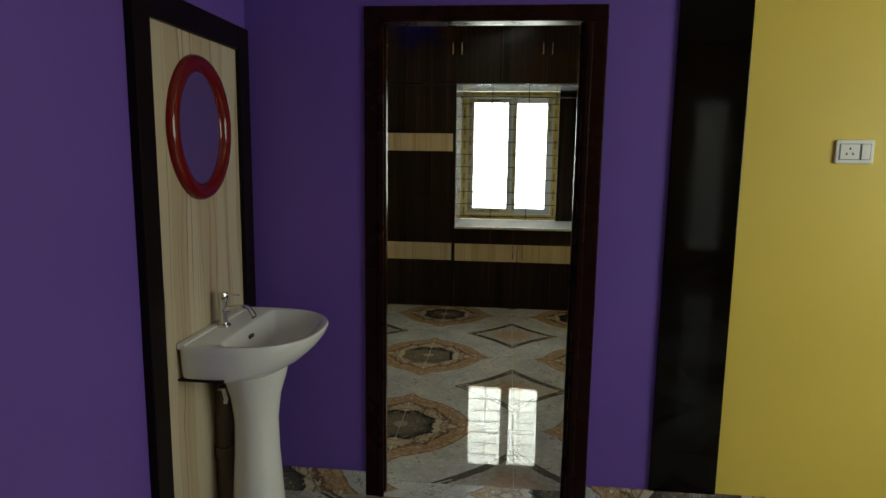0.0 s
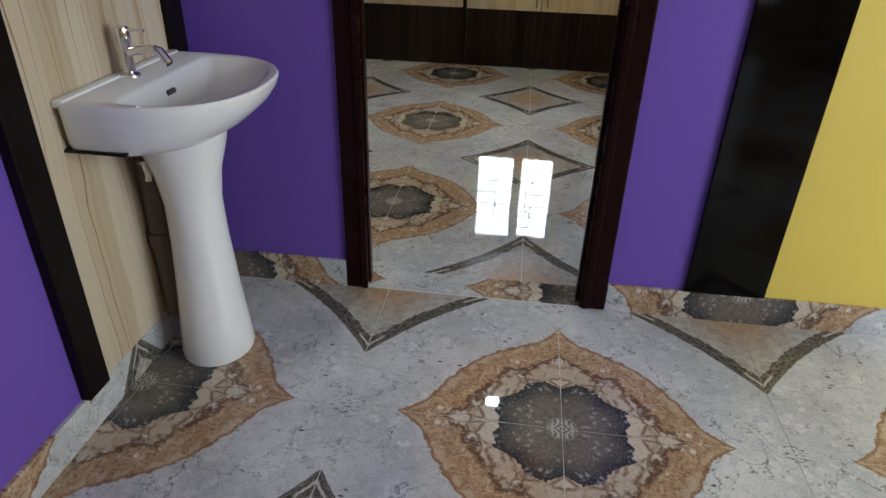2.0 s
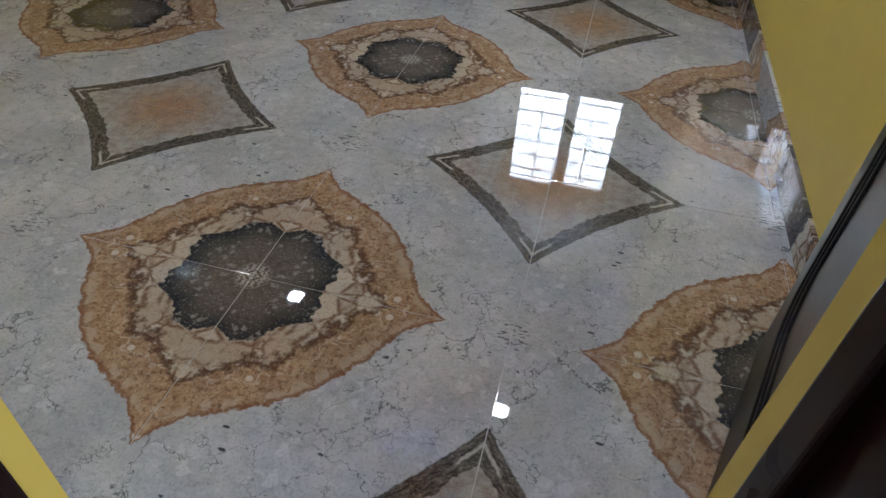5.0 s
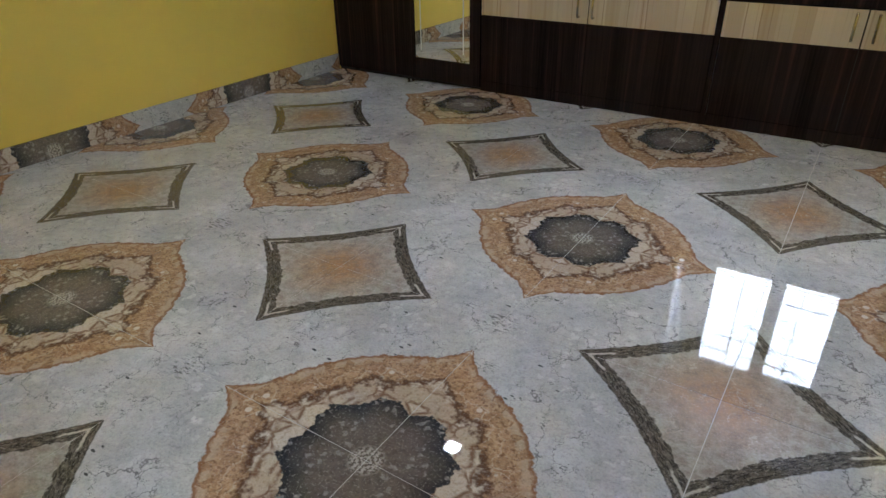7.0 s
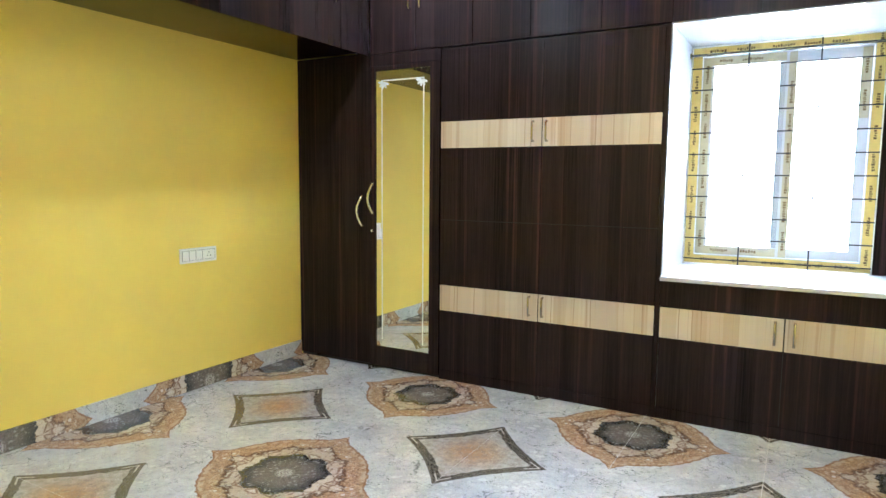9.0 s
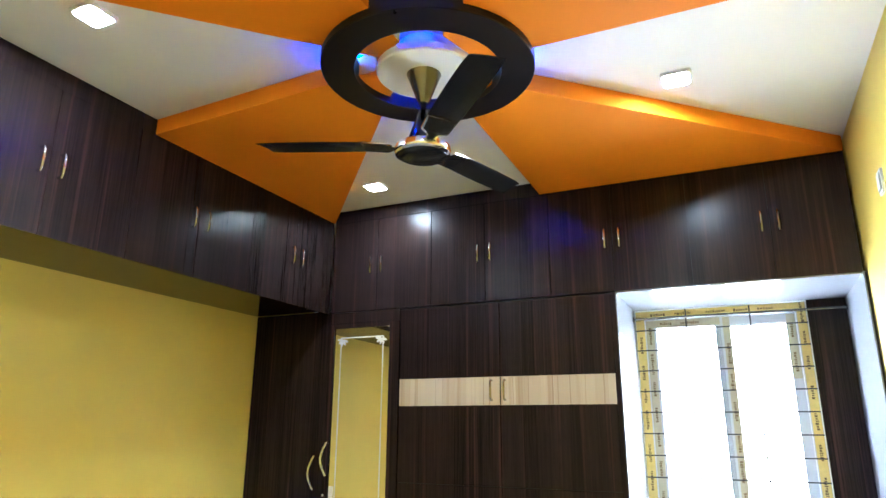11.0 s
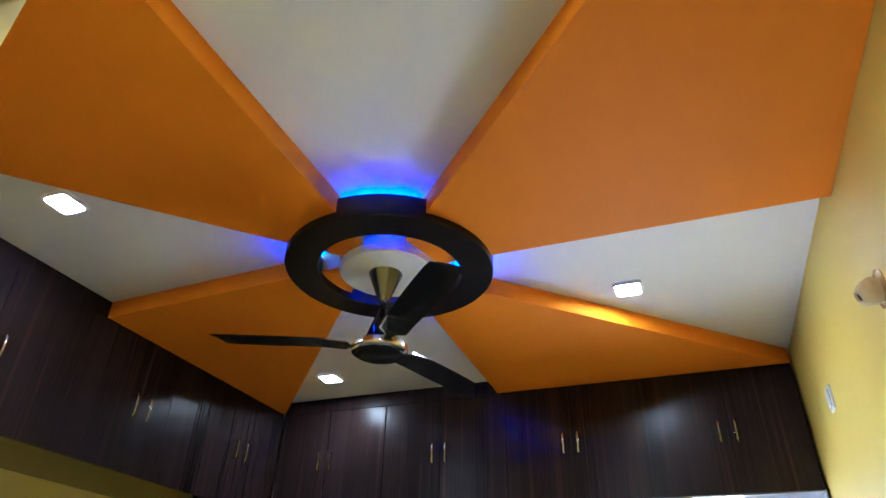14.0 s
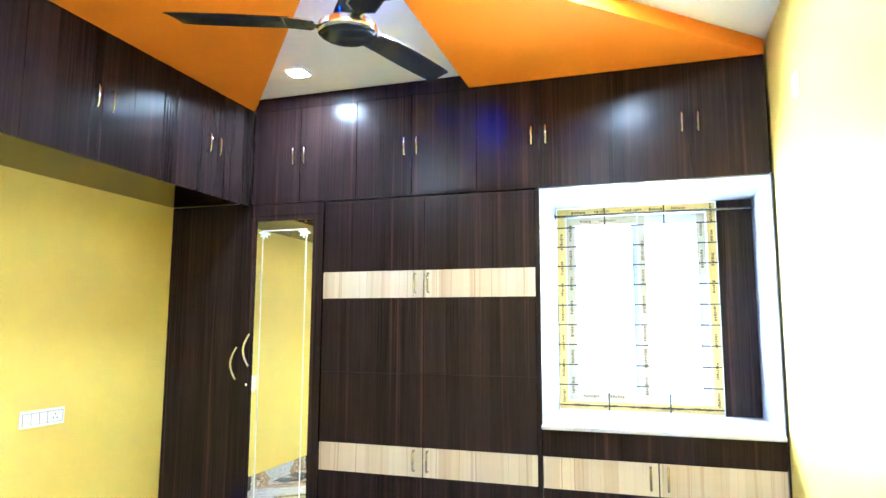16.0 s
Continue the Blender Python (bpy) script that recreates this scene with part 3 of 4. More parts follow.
# Brown upright tube filling the dark zone between panel and pedestal.
pipe = thing("brown_tube", "brown upright tube behind the basin pedestal", "pipe", (HX + 0.012, BY - 0.01, 0.106))
part("upright_tube", tube([(0.035, 0, 0.0), (0.035, 0, 0.5), (0.04, 0.01, 0.56)], 0.034, 16), BROWNTUBE, pipe, "", True)
part("stopcock", tube([(0.03, -0.03, 0.50), (0.055, -0.045, 0.505), (0.062, -0.045, 0.47), (0.058, -0.045, 0.455)], 0.009, 12), CHROME, pipe, "chrome stopcock", True)
part("collar", lathe([(0.042, 0.24), (0.042, 0.28)], 16), BROWNTUBE, pipe).location = (0.035, 0, 0)

strip = thing("black_wall_strip", "glossy black laminate strip between purple and yellow paint", "wall panel", (1.14, HY, 0.106))
part("strip_board", boxes((0.0, 0.258, -0.014, 0.0, 0.0, TOP - 0.107), bevel=0.003), BLACK, strip)


def switch_plate(label, at, turn, width, height, kinds, category="switch"):
    """A plate on a wall, facing local -y."""
    sw = thing("switch_plate", label, category)
    sw.matrix_world = Matrix.Translation(at) @ pose(0, 0, 0, 0, 0, turn)
    part("plate", boxes((-width / 2, width / 2, -0.011, 0, -height / 2, height / 2), bevel=0.004), PLASTIC, sw)
    part("surround", boxes((-width / 2 + 0.011, width / 2 - 0.011, -0.012, -0.0095, -height / 2 + 0.014, height / 2 - 0.014), bevel=0.001), SURROUND, sw, "grey inner frame")
    n = sum(2 if k == "socket" else 1 for k in kinds)
    w = (width - 0.024) / n
    x = -width / 2 + 0.012
    for k in kinds:
        s = w * (2 if k == "socket" else 1)
        if k == "rocker":
            bm = boxes((x + 0.003, x + s - 0.003, -0.016, -0.010, -height / 2 + 0.016, height / 2 - 0.016), bevel=0.002)
            part("rocker", bm, PLASTIC, sw)
        else:
            base = part("socket", boxes((x + 0.003, x + s - 0.003, -0.0135, -0.010, -height / 2 + 0.016, height / 2 - 0.016), bevel=0.002), PLASTIC, sw)
            c = x + s / 2
            for hx, hz in ((0, 0.011), (-0.011, -0.008), (0.011, -0.008)):
                part("pin_hole", boxes((c + hx - 0.003, c + hx + 0.003, -0.0145, -0.0125, hz - 0.004, hz + 0.004), bevel=0.001), SOCKET, base)
        x += s
    return sw


switch_plate("white socket and switch plate on the yellow hall wall", (1.787, HY, 1.468), 0, 0.132, 0.086, ("socket", "rocker"), "socket")
switch_plate("white switch plate with four rockers on the yellow wall", (WX0, 1.815, 0.808), 90, 0.262, 0.088, ("rocker", "rocker", "rocker", "socket"))
switch_plate("small white plate high on the yellow wall", (WX1, 2.08, 2.30), -90, 0.075, 0.10, ("rocker",))

# ---- bedroom: fitted cupboards ----


def d_handle(parent, at, length, axis="y", out=0.028):
    """A chrome D handle standing upright on a door that faces -y, or +x."""
    h = length / 2
    pts = [(0, 0.002, -h), (0, -out * 0.75, -h), (0, -out, -h + 0.012), (0, -out, h - 0.012), (0, -out * 0.75, h), (0, 0.002, h)]
    if axis == "x":
        pts = [(-b, a, c) for a, b, c in pts]
    ob = part("handle", tube(pts, 0.0062, 10), HANDLE, parent, "chrome D handle", True)
    ob.location = at
    return ob


def bow_handle(parent, at, length, lean):
    h = length / 2
    pts = [(lean * math.cos(k / 10 * math.pi - math.pi / 2) * 0.02, -0.004 - 0.03 * math.sin(math.pi * k / 10), -h + length * k / 10) for k in range(11)]
    ob = part("handle", tube(pts, 0.0075, 10), SATIN, parent, "curved chrome pull handle", True)
    ob.location = at
    return ob


G = 0.0022   # half the gap between doors


def flat_door(parent, x0, x1, z0, z1, strip_z=None, name="door"):
    """A flush door facing -y, in local coordinates, with an optional pale band let into it."""
    if not strip_z:
        return part(name, boxes((x0 + G, x1 - G, -0.018, 0, z0 + G, z1 - G), bevel=0.0015), DARK, parent)
    a, b = strip_z
    d = part(name, boxes((x0 + G, x1 - G, -0.015, 0, z0 + G, z1 - G), bevel=0.001), DARK, parent)
    part("dark_facing", boxes((x0 + G, x1 - G, -0.018, -0.0152, z0 + G, a)), DARK, d)
    part("dark_facing", boxes((x0 + G, x1 - G, -0.018, -0.0152, b, z1 - G)), DARK, d)
    part("pale_band", boxes((x0 + G + 0.001, x1 - G - 0.001, -0.019, -0.0155, a + 0.001, b - 0.001)), PALE, d, "pale zebra-wood band")
    return d


F = FRONT + 0.018
LOFT0, LOFT1 = 2.065, 2.69
# tall cupboard at the yellow wall
tall = thing("tall_cupboard", "dark wenge laminate cupboard with a single door in the room corner", "wardrobe", (WX0, F, 0))
part("body", boxes((0.002, 0.629, 0.002, BACK - F, 0.0, 2.0835)), EDGE, tall)
d = flat_door(tall, 0.002, 0.629, 0.02, 2.083)
bow_handle(d, (0.555, -0.018, 1.055), 0.20, -1)

mird = thing("mirror_cupboard", "dark wenge cupboard with a long etched mirror in its door", "wardrobe", (-1.82, F, 0))
part("body", boxes((0.0, 0.524, 0.002, BACK - F, 0.0, 2.063)), EDGE, mird)
d = part("door", boxes((0.002, 0.038, -0.026, 0, 0.02, 1.99), (0.45, 0.522, -0.026, 0, 0.02, 1.99), (0.038, 0.45, -0.0255, 0, 0.02, 0.152), (0.038, 0.45, -0.0255, 0, 1.957, 1.99), bevel=0.005), DARK, mird)
part("top_filler", boxes((0.002, 0.522, -0.018, 0, 1.994, 2.063)), DARK, mird)
part("mirror_glass", boxes((0.038, 0.45, -0.016, -0.011, 0.152, 1.957)), MIRROR, d, "long mirror with an etched border")
for a in ((0.083, 0.090, -0.0172, -0.0162, 0.20, 1.90), (0.398, 0.405, -0.0172, -0.0162, 0.20, 1.90), (0.083, 0.405, -0.0173, -0.0163, 1.892, 1.90)):
    part("etched_line", boxes(a), ETCH, d)
for cx in (0.10, 0.389):
    fl = bmesh.new()
    for k in range(5):
        a = math.pi * (0.05 + 0.22 * k) + math.pi * 0.95
        bmesh.ops.create_circle(fl, cap_ends=True, segments=10, radius=1, matrix=Matrix.Translation((cx + 0.022 * math.cos(a), -0.0175, 1.885 + 0.022 * math.sin(a))) @ Matrix.Rotation(-a, 4, "Y") @ Matrix.Diagonal((0.022, 1, 0.008, 1)) @ Matrix.Rotation(radians(90), 4, "X"))
    part("etched_flower", fl, ETCH, d)
part("mirror_clip", boxes((0.044, 0.075, -0.020, -0.016, 0.90, 0.98), bevel=0.002), PLASTIC, d)
bow_handle(d, (0.020, -0.026, 1.14), 0.20, -1)
part("lock", tube([(0.012, -0.024, 0.925), (0.012, -0.032, 0.925)], 0.008), CHROME, d, "round lock")

ward = thing("double_wardrobe", "dark wenge wardrobe with four doors and pale wood bands", "wardrobe", (-1.296, F, 0))
W = 1.336
part("body", boxes((0.0, W, 0.002, BACK - F, 0.0, 2.063)), EDGE, ward)
part("plinth", boxes((0.002, W - 0.002, -0.018, 0, 0.0, 0.06)), DARK, ward)
for x0, x1, hx in ((0.002, 0.661, 0.610), (0.661, 1.318, 0.692)):
    d = flat_door(ward, x0, x1, 1.018, 2.058, (1.458, 1.62), "upper_door")
    d_handle(d, (hx, -0.018, 1.543), 0.11)
    d = flat_door(ward, x0, x1, 0.06, 1.018, (0.445, 0.608), "lower_door")
    d_handle(d, (hx, -0.018, 0.535), 0.11)
part("end_post", boxes((1.3195, W + 0.004, -0.0185, 0.0, 0.0, 2.063), bevel=0.001), DARK, ward)

base = thing("window_base_cupboard", "low dark wenge cupboard with pale bands under the window ledge", "cupboard", (0.046, F, 0))
WB = 1.178
part("body", boxes((0.0, WB, 0.004, BACK - F, 0.0, 0.752)), EDGE, base)
part("plinth", boxes((0.0, WB, -0.018, 0.004, 0.0, 0.06)), DARK, base)
part("apron", boxes((0.0, WB, -0.018, 0.004, 0.612, 0.752)), DARK, base)
for x0, x1, hx in ((0.0, 0.588, 0.548), (0.588, 1.176, 0.632)):
    d = flat_door(base, x0, x1, 0.06, 0.61, (0.442, 0.606))
    d_handle(d, (hx, -0.018, 0.532), 0.11)

ledge = thing("window_ledge", "white polished stone ledge of the window niche", "window ledge", (0.046, FRONT, 0.753))
part("slab", boxes((0.0, 1.175, -0.016, BACK - FRONT, 0.0, 0.018), bevel=0.002), SILL, ledge)
part("nosing", boxes((0.0, 1.175, -0.036, -0.0165, -0.004, 0.0185), bevel=0.006), SILL, ledge, "rounded front edge")
niche = thing("niche_lining", "pale glossy laminate lining of the window niche", "lining", (0.046, FRONT, 0.772))
NZ = 2.068 - 0.772
part("side", boxes((-0.001, 0.004, 0.012, BACK - FRONT, 0.0, NZ)), LINING, niche)
part("side", boxes((1.171, 1.177, 0.0, BACK - FRONT, 0.0, NZ)), LINING, niche)
part("top", boxes((0.004, 1.171, 0.012, BACK - FRONT, NZ - 0.008, NZ - 0.001)), LINING, niche)
part("dark_board", boxes((0.975, 1.171, BACK - FRONT - 0.02, BACK - FRONT, 0.0, NZ - 0.008), bevel=0.001), DARK, niche, "dark laminate board beside the window")
part("edge_strip", boxes((1.177, 1.187, -0.002, 0.02, -0.77, NZ)), EDGE, niche)

rod = thing("curtain_rod", "thin steel curtain rod across the window niche", "curtain rod", (0.05, 3.29, 1.995))
part("bar", tube([(0, 0, 0), (1.16, 0, 0)], 0.008, 12), STEEL, rod, "", True)
for x in (0.003, 1.158):
    part("bracket", lathe([(0.017, -0.004), (0.017, 0.004)], 16), STEEL, rod).matrix_local = Matrix.Translation((x, 0, 0)) @ Matrix.Rotation(radians(90), 4, "Y")

# lofts over the wardrobe wall
splits = (-1.826, -1.48, -1.085, -0.72, -0.315, 0.05, 0.455, 0.85, 1.222)
for i in range(0, 8, 2):
    a, m, b = splits[i], splits[i + 1], splits[i + 2]
    loft = thing("loft_cupboard", "dark wenge overhead cupboard with two doors under the ceiling", "loft cupboard", (a, F, LOFT0), "lofts over the wardrobes")
    part("body", boxes((0.0, b - a, 0.002, BACK - F, 0.004, TOP - LOFT0 - 0.002)), EDGE, loft)
    part("filler", boxes((0.0, b - a, -0.014, 0.002, LOFT1 - LOFT0 + 0.002, TOP - LOFT0 - 0.002)), DARK, loft)
    for x0, x1, hx in ((0, m - a, m - a - 0.04), (m - a, b - a, m - a + 0.04)):
        d = flat_door(loft, x0, x1, 0.0, LOFT1 - LOFT0)
        d_handle(d, (hx, -0.018, 0.303), 0.10)
# lofts over the yellow wall, facing the window side
for y0 in (-0.545, 0.265, 1.075, 1.885):
    y1 = y0 + 0.81
    loft = thing("loft_cupboard", "dark wenge overhead cupboard above the yellow wall", "loft cupboard", (WX0, y0, LOFT0), "lofts over the yellow wall")
    X1 = -1.848 - WX0
    part("body", boxes((0.002, X1, 0.001, y1 - y0 - 0.001, 0.0305, TOP - LOFT0 - 0.002)), EDGE, loft)
    part("filler", boxes((X1, X1 + 0.014, 0.001, y1 - y0 - 0.001, LOFT1 - LOFT0 + 0.002, TOP - LOFT0 - 0.002)), DARK, loft)
    for a, b, hy in ((0.0, 0.405, 0.360), (0.405, y1 - y0, 0.450)):
        d = part("door", boxes((X1, X1 + 0.018, a + G, b - G, -0.008, LOFT1 - LOFT0), bevel=0.0015), DARK, loft)
        d_handle(d, (X1 + 0.018, hy, 0.295), 0.10, "x")
# ---- window ----
win = tagged(new("window_1"), "sliding window with yellow protective tape and an iron grille", "window", kind="structure")
wx0, wx1, wz0, wz1, wy = 0.05, 1.018, 0.773, 2.06, BACK + 0.03
part("window_frame", boxes((wx0, wx0 + 0.055, wy, wy + 0.08, wz0, wz1), (wx1 - 0.055, wx1, wy, wy + 0.08, wz0, wz1), (wx0 + 0.055, wx1 - 0.055, wy, wy + 0.08, wz0, wz0 + 0.055),
                           (wx0 + 0.055, wx1 - 0.055, wy, wy + 0.08, wz1 - 0.055, wz1)), UPVC, win)
for x0, x1, dy in ((wx0 + 0.056, 0.604, 0.018), (0.515, wx1 - 0.056, 0.05)):
    s = part("sash", boxes((x0, x0 + 0.065, wy + dy, wy + dy + 0.025, wz0 + 0.056, wz1 - 0.056), (x1 - 0.055, x1, wy + dy, wy + dy + 0.025, wz0 + 0.056, wz1 - 0.056),
                           (x0 + 0.065, x1 - 0.055, wy + dy, wy + dy + 0.025, wz0 + 0.056, wz0 + 0.11), (x0 + 0.065, x1 - 0.055, wy + dy, wy + dy + 0.025, wz1 - 0.11, wz1 - 0.056)), UPVC, win)
    p = part("pane", boxes((x0 + 0.065, x1 - 0.055, wy + dy + 0.010, wy + dy + 0.014, wz0 + 0.11, wz1 - 0.11)), GLASS, s)
    p.visible_shadow = False
tapes = [(wx0 + 0.002, wx0 + 0.053, wz0 + 0.002, wz1 - 0.002, 0), (wx1 - 0.05, wx1 - 0.002, wz0 + 0.002, wz1 - 0.002, 0), (wx0 + 0.053, wx1 - 0.05, wz0 + 0.002, wz0 + 0.05, 0),
         (wx0 + 0.053, wx1 - 0.05, wz1 - 0.05, wz1 - 0.002, 0), (wx0 + 0.060, wx0 + 0.106, wz0 + 0.06, wz1 - 0.06, 0.018), (wx0 + 0.106, 0.548, wz0 + 0.060, wz0 + 0.106, 0.018),
         (wx0 + 0.106, 0.548, wz1 - 0.106, wz1 - 0.060, 0.018), (0.562, 0.602, wz0 + 0.06, wz1 - 0.06, 0.018), (0.912, 0.958, 1.62, wz1 - 0.06, 0.05)]
rnd = random.Random(4)
for x0, x1, z0, z1, dy in tapes:
    y = wy + dy - 0.0015
    t = part("tape", boxes((x0, x1, y, y + 0.001, z0, z1)), SASHTAPE if dy else TAPE, win, "yellow protective tape")
    bm = bmesh.new()
    upright = z1 - z0 > x1 - x0
    pos = (z0 if upright else x0) + 0.04
    end = (z1 if upright else x1) - 0.1
    while pos < end:
        run = rnd.uniform(0.07, 0.12)
        q = pos
        while q < pos + run:
            w = rnd.uniform(0.005, 0.013)
            c = ((x0 + x1) if upright else (z0 + z1)) / 2 + rnd.uniform(-0.002, 0.002)
            hgt = rnd.uniform(0.005, 0.009)
            box(bm, *((c - hgt, c + hgt, y - 0.0008, y - 0.0002, q, q + w) if upright else (q, q + w, y - 0.0008, y - 0.0002, c - hgt, c + hgt)))
            q += w + 0.004
        pos += run + rnd.uniform(0.05, 0.09)
    part("print", bm, TAPETEXT, t)
grille = thing("window_grille", "black iron bar grille in front of the window", "grille", (wx0, BACK + 0.014, wz0))
for k in range(10):
    part("bar", boxes((0.0, wx1 - wx0, -0.004, 0.004, 0.028 + 0.126 * k - 0.0035, 0.028 + 0.126 * k + 0.0035)), IRON, grille)
for x in (0.305, 0.668):
    part("upright", boxes((x - 0.004, x + 0.004, 0.004, 0.013, 0.0, wz1 - wz0)), IRON, grille)

# ---- false ceiling ----
CX, CY, PB = -0.36, 1.148, 2.698
RI, RO, RZ = 0.288, 0.416, 2.668


CW, CE, CS, CN = -1.832, WX1 - 0.002, WY0 + 0.002, FRONT + 0.004
PETALS = [
    [(-0.16, 1.187), (CE, 1.182), (CE, -0.49), (-0.22, 0.98)],
    [(-0.38, 0.95), (-0.405, CS), (CW, CS), (CW, -0.315), (-0.50, 1.01)],
    [(-0.56, 1.085), (CW, 1.152), (CW, CN), (-0.53, 1.20)],
    [(-0.355, 1.35), (-0.362, CN), (1.225, CN), (-0.20, 1.34)],
]
for outline in PETALS:
    ob = thing("ceiling_petal", "orange painted drop panel fanning from the ceiling ring", "ceiling panel", (0, 0, 0), "petals of the false ceiling")
    part("board", prism(outline, PB, PB + 0.012), ORANGE, ob)
    part("fascia", prism(outline, PB + 0.0121, TOP - 0.001), ORANGE, ob)

ring = thing("ceiling_ring", "dark wooden ring hung round the fan with hidden blue light", "ceiling ring", (CX, CY, RZ))
part("ring_body", lathe([(RI, 0.0), (RO - 0.003, 0.0), (RO, 0.003), (RO, 0.090), (RI, 0.090)], 72, closed=True), EDGE, ring, "", True)
part("light_strip", lathe([(0.310, 0.0905), (0.365, 0.0905), (0.365, 0.0955), (0.310, 0.0955)], 72, closed=True), BLUE, ring, "glowing blue strip on the ring's back")
drum = thing("fan_mount_disc", "round cream disc under the ceiling that carries the fan", "ceiling disc", (CX - 0.01, CY, 2.664))
part("disc", lathe([(0.186, 0.0), (0.192, 0.006), (0.192, 0.03), (0.12, 0.034), (0.12, TOP - 2.665)], 48), WHITE, drum, "", True)


def downlight(x, y, label):
    d = thing("ceiling_light", label, "ceiling light", (x, y, TOP - 0.014), "recessed lights")
    def soft_square(h):
        pts = []
        for k in range(32):
            c, n = math.cos(math.pi * k / 16), math.sin(math.pi * k / 16)
            pts.append((h * math.copysign(abs(c) ** 0.3, c), h * math.copysign(abs(n) ** 0.3, n)))
        return pts
    rim = bmesh.new()
    loops = [[rim.verts.new((x, y, z)) for x, y in soft_square(h)] for h, z in ((0.064, 0.0135), (0.063, 0.001), (0.061, 0.0), (0.053, 0.001), (0.052, 0.0135))]
    for a, b in zip(loops, loops[1:]):
        for k in range(32):
            rim.faces.new((a[k], a[(k + 1) % 32], b[(k + 1) % 32], b[k]))
    bmesh.ops.recalc_face_normals(rim, faces=rim.faces)
    part("rim", rim, PLASTIC, d)
    part("diffuser", prism(soft_square(0.0515), 0.002, 0.010), LED, d, "lit white diffuser")


for x, y in ((-1.376, 0.448), (0.515, 1.772), (-1.31, 2.362), (0.2, -0.2)):
    downlight(x, y, "lit square white LED light between the orange panels")

# ---- fan ----
fan = thing("ceiling_fan", "three-bladed black and steel ceiling fan at rest", "ceiling fan", (CX - 0.015, CY - 0.005, 2.315))
part("canopy", lathe([(0.020, 0.225), (0.068, 0.349)], 32), STEEL, fan, "brushed steel cone canopy", True)
part("rod", lathe([(0.011, 0.17), (0.011, 0.24)], 16), STEEL, fan, "", True)
part("lower_cone", lathe([(0.062, 0.065), (0.058, 0.075), (0.018, 0.19), (0.012, 0.195)], 32), DARKSTEEL, fan, "dark polished cone", True)
part("motor", lathe([(0.094, 0.006), (0.105, 0.012), (0.108, 0.024), (0.105, 0.040), (0.092, 0.050), (0.05, 0.066)], 40), CHROME, fan, "polished steel motor housing", True)
part("bottom_cap", lathe([(0.0, -0.004), (0.06, -0.003), (0.090, 0.003), (0.094, 0.0065)], 40), GUN, fan, "black motor cap", True)
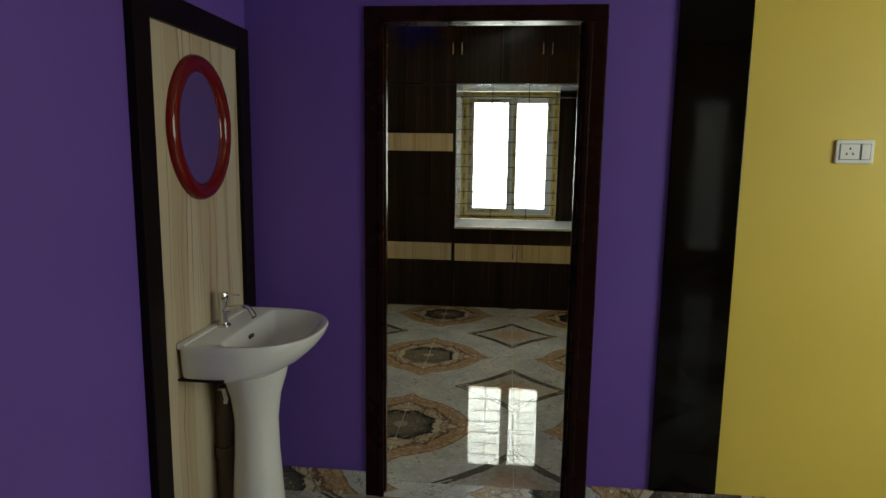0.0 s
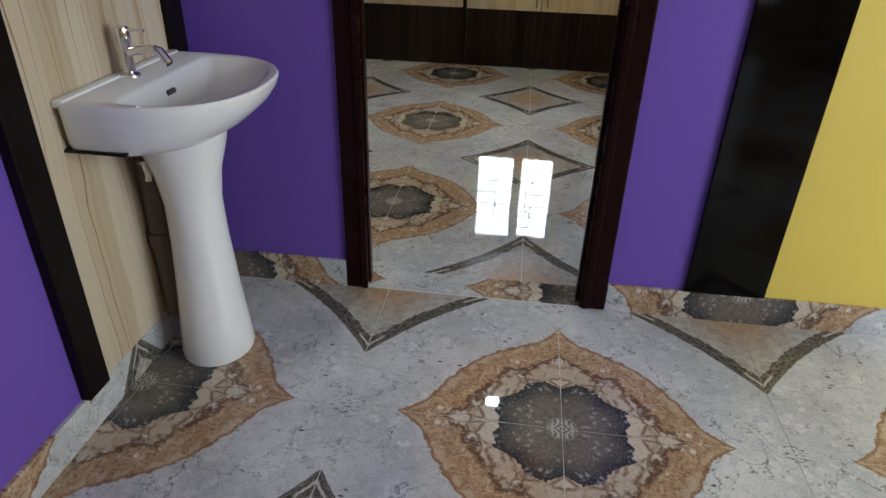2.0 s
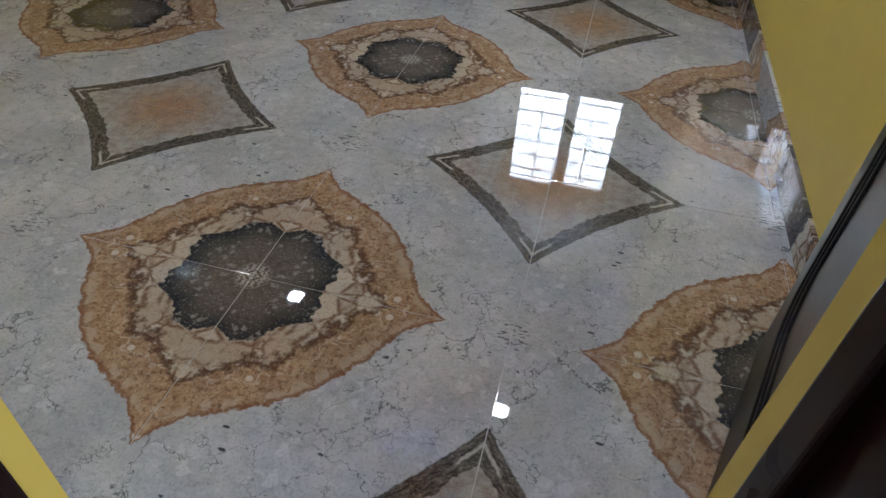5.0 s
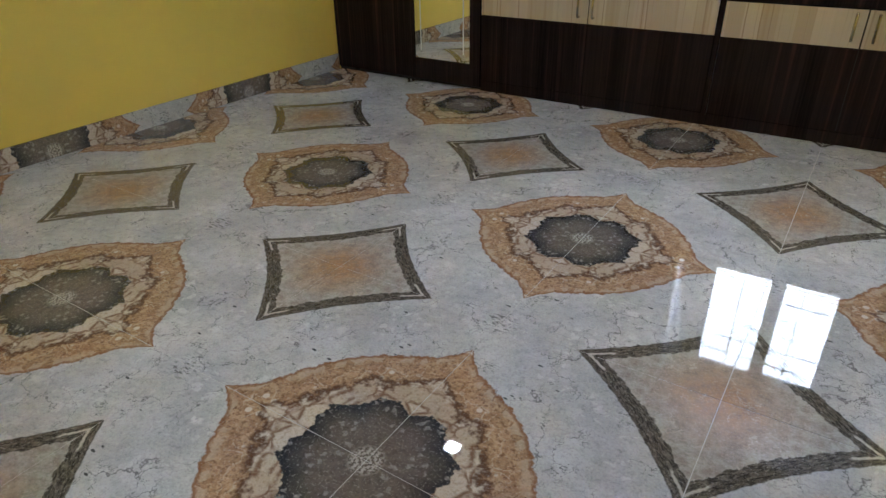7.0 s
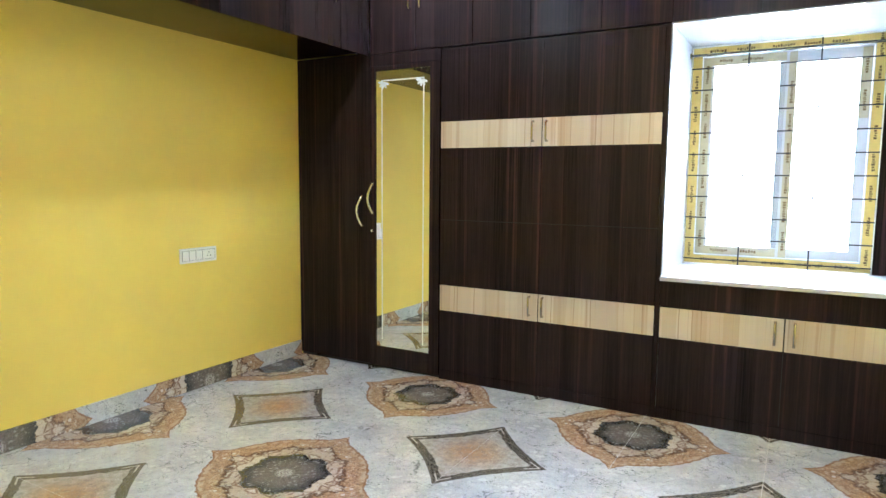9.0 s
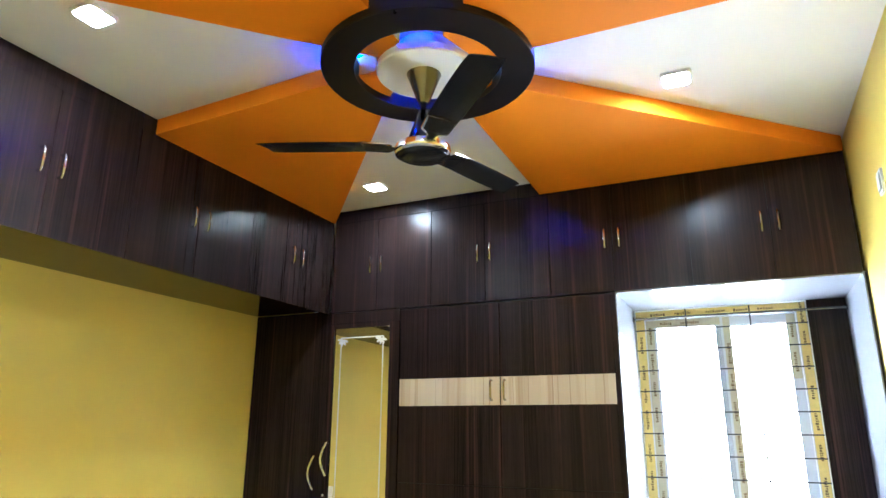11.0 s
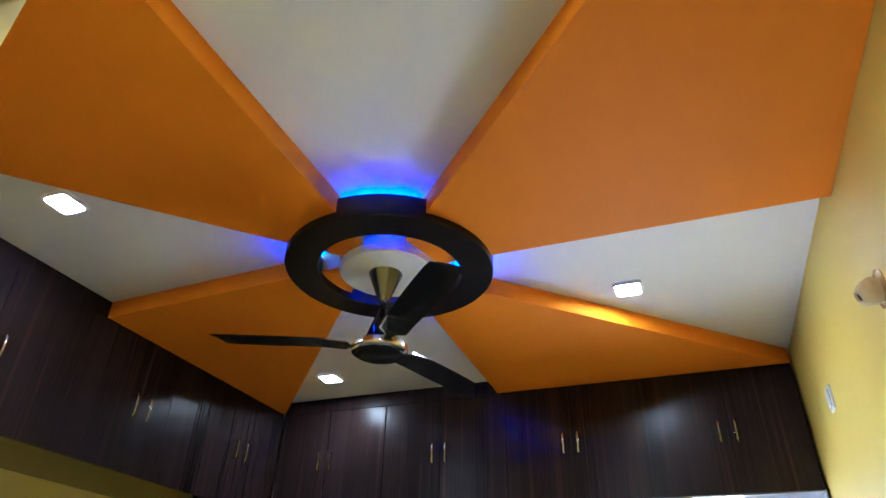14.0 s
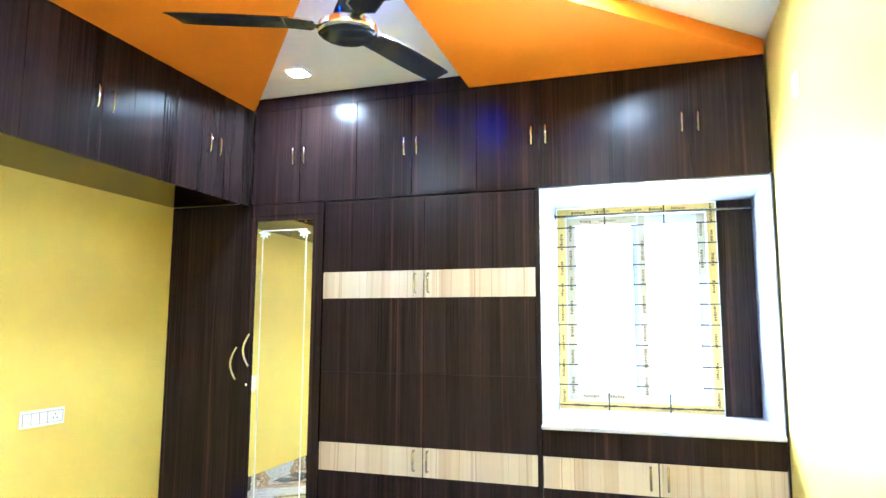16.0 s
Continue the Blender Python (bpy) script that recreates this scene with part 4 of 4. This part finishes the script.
for a in (199, 314, 76):
    bl = bmesh.new()
    rows = []
    for k in range(9):
        r = 0.20 + 0.42 * k / 8
        half = 0.048 + 0.011 * math.sin(math.pi * (0.2 + 0.6 * k / 8)) - (0.003 if k == 8 else 0)
        row = []
        for s in (-1, -0.5, 0, 0.5, 1):
            y = s * half
            row.append((r + (0.016 * s if k == 8 else 0), y, 0.050 + y * -0.12 + 0.004 * (1 - s * s) + 0.012 * k / 8))
        rows.append(row)
    for dz, flip in ((0, False), (0.004, True)):
        vs = [[bl.verts.new((x, y, z + dz)) for x, y, z in row] for row in rows]
        for r0, r1 in zip(vs, vs[1:]):
            for i in range(4):
                f = (r0[i], r0[i + 1], r1[i + 1], r1[i])
                bl.faces.new(f if flip else f[::-1])
        (low := vs) if not flip else None
        if flip:
            loop0 = [r[0] for r in low] + low[-1][1:] + [r[-1] for r in low[-2::-1]] + low[0][-2:0:-1]
            loop1 = [r[0] for r in vs] + vs[-1][1:] + [r[-1] for r in vs[-2::-1]] + vs[0][-2:0:-1]
            for i in range(len(loop0)):
                bl.faces.new((loop0[i], loop0[(i + 1) % len(loop0)], loop1[(i + 1) % len(loop1)], loop1[i]))
    bmesh.ops.recalc_face_normals(bl, faces=bl.faces)
    b = part("blade", bl, GUN, fan, "glossy black blade", True)
    b.matrix_local = Matrix.Rotation(radians(a), 4, "Z")
    def tilted(outline, z0, z1):
        bm = prism(outline, z0, z1)
        for v in bm.verts:
            v.co.z += 0.038 + max(0, v.co.x - 0.09) * 0.09 + v.co.y * -0.12 * min(1, max(0, (v.co.x - 0.09) / 0.06))
        return bm
    arm = part("blade_arm", tilted([(0.088, -0.020), (0.115, -0.024), (0.14, -0.052), (0.228, -0.055), (0.228, 0.055), (0.14, 0.052), (0.115, 0.024), (0.088, 0.020)], 0.0, 0.006), CHROME, b, "bright steel blade arm")
    part("arm_inlay", tilted([(0.105, -0.012), (0.122, -0.018), (0.146, -0.045), (0.222, -0.048), (0.222, 0.048), (0.146, 0.045), (0.122, 0.018), (0.105, 0.012)], -0.0015, 0.0005), GUN, arm, "black inlay")

# ---- bullet lamp on the wall ----
bul = thing("bullet_wall_lamp", "small unlit pale gold bullet spotlight on the yellow wall", "wall lamp")
bul.matrix_world = Matrix.Translation((WX1, 1.06, 2.285)) @ Matrix.Scale(0.85, 4)
part("back_plate", lathe([(0.068, 0.0), (0.068, 0.003), (0.050, 0.007), (0.0, 0.009)], 32), GOLD, bul, "brass back plate", True).matrix_local = Matrix.Rotation(radians(-90), 4, "Y")
shade = part("shade", lathe([(0.044, 0.0), (0.048, 0.010), (0.046, 0.030), (0.038, 0.052), (0.027, 0.068), (0.021, 0.071), (0.017, 0.066), (0.016, 0.050)], 32), SHADE, bul, "pale gold egg-shaped shade", True)
shade.matrix_local = Matrix.Translation((-0.008, -0.002, 0.0)) @ Matrix.Rotation(radians(-112), 4, "Y")
part("lens", lathe([(0.0, 0.0), (0.016, 0.0), (0.016, 0.003)], 20), SOCKET, shade).location = (0, 0, 0.060)

# ---- floor tiles ----
lay(floor, FLOOR_BED, WX0, WX1, WY0, FRONT + 0.03, 0.0, 0.0)
lay(threshold, THRESH, JL, 0.30, HY, WY0, JL, HY, 1.0)
lay(threshold, THRESH, 0.30, JR, HY, WY0, 0.30, HY, 1.0)
lay(floor_hall, FLOOR_HALL, HX, 3.6, -6.5, HY, 0.13, -1.335)
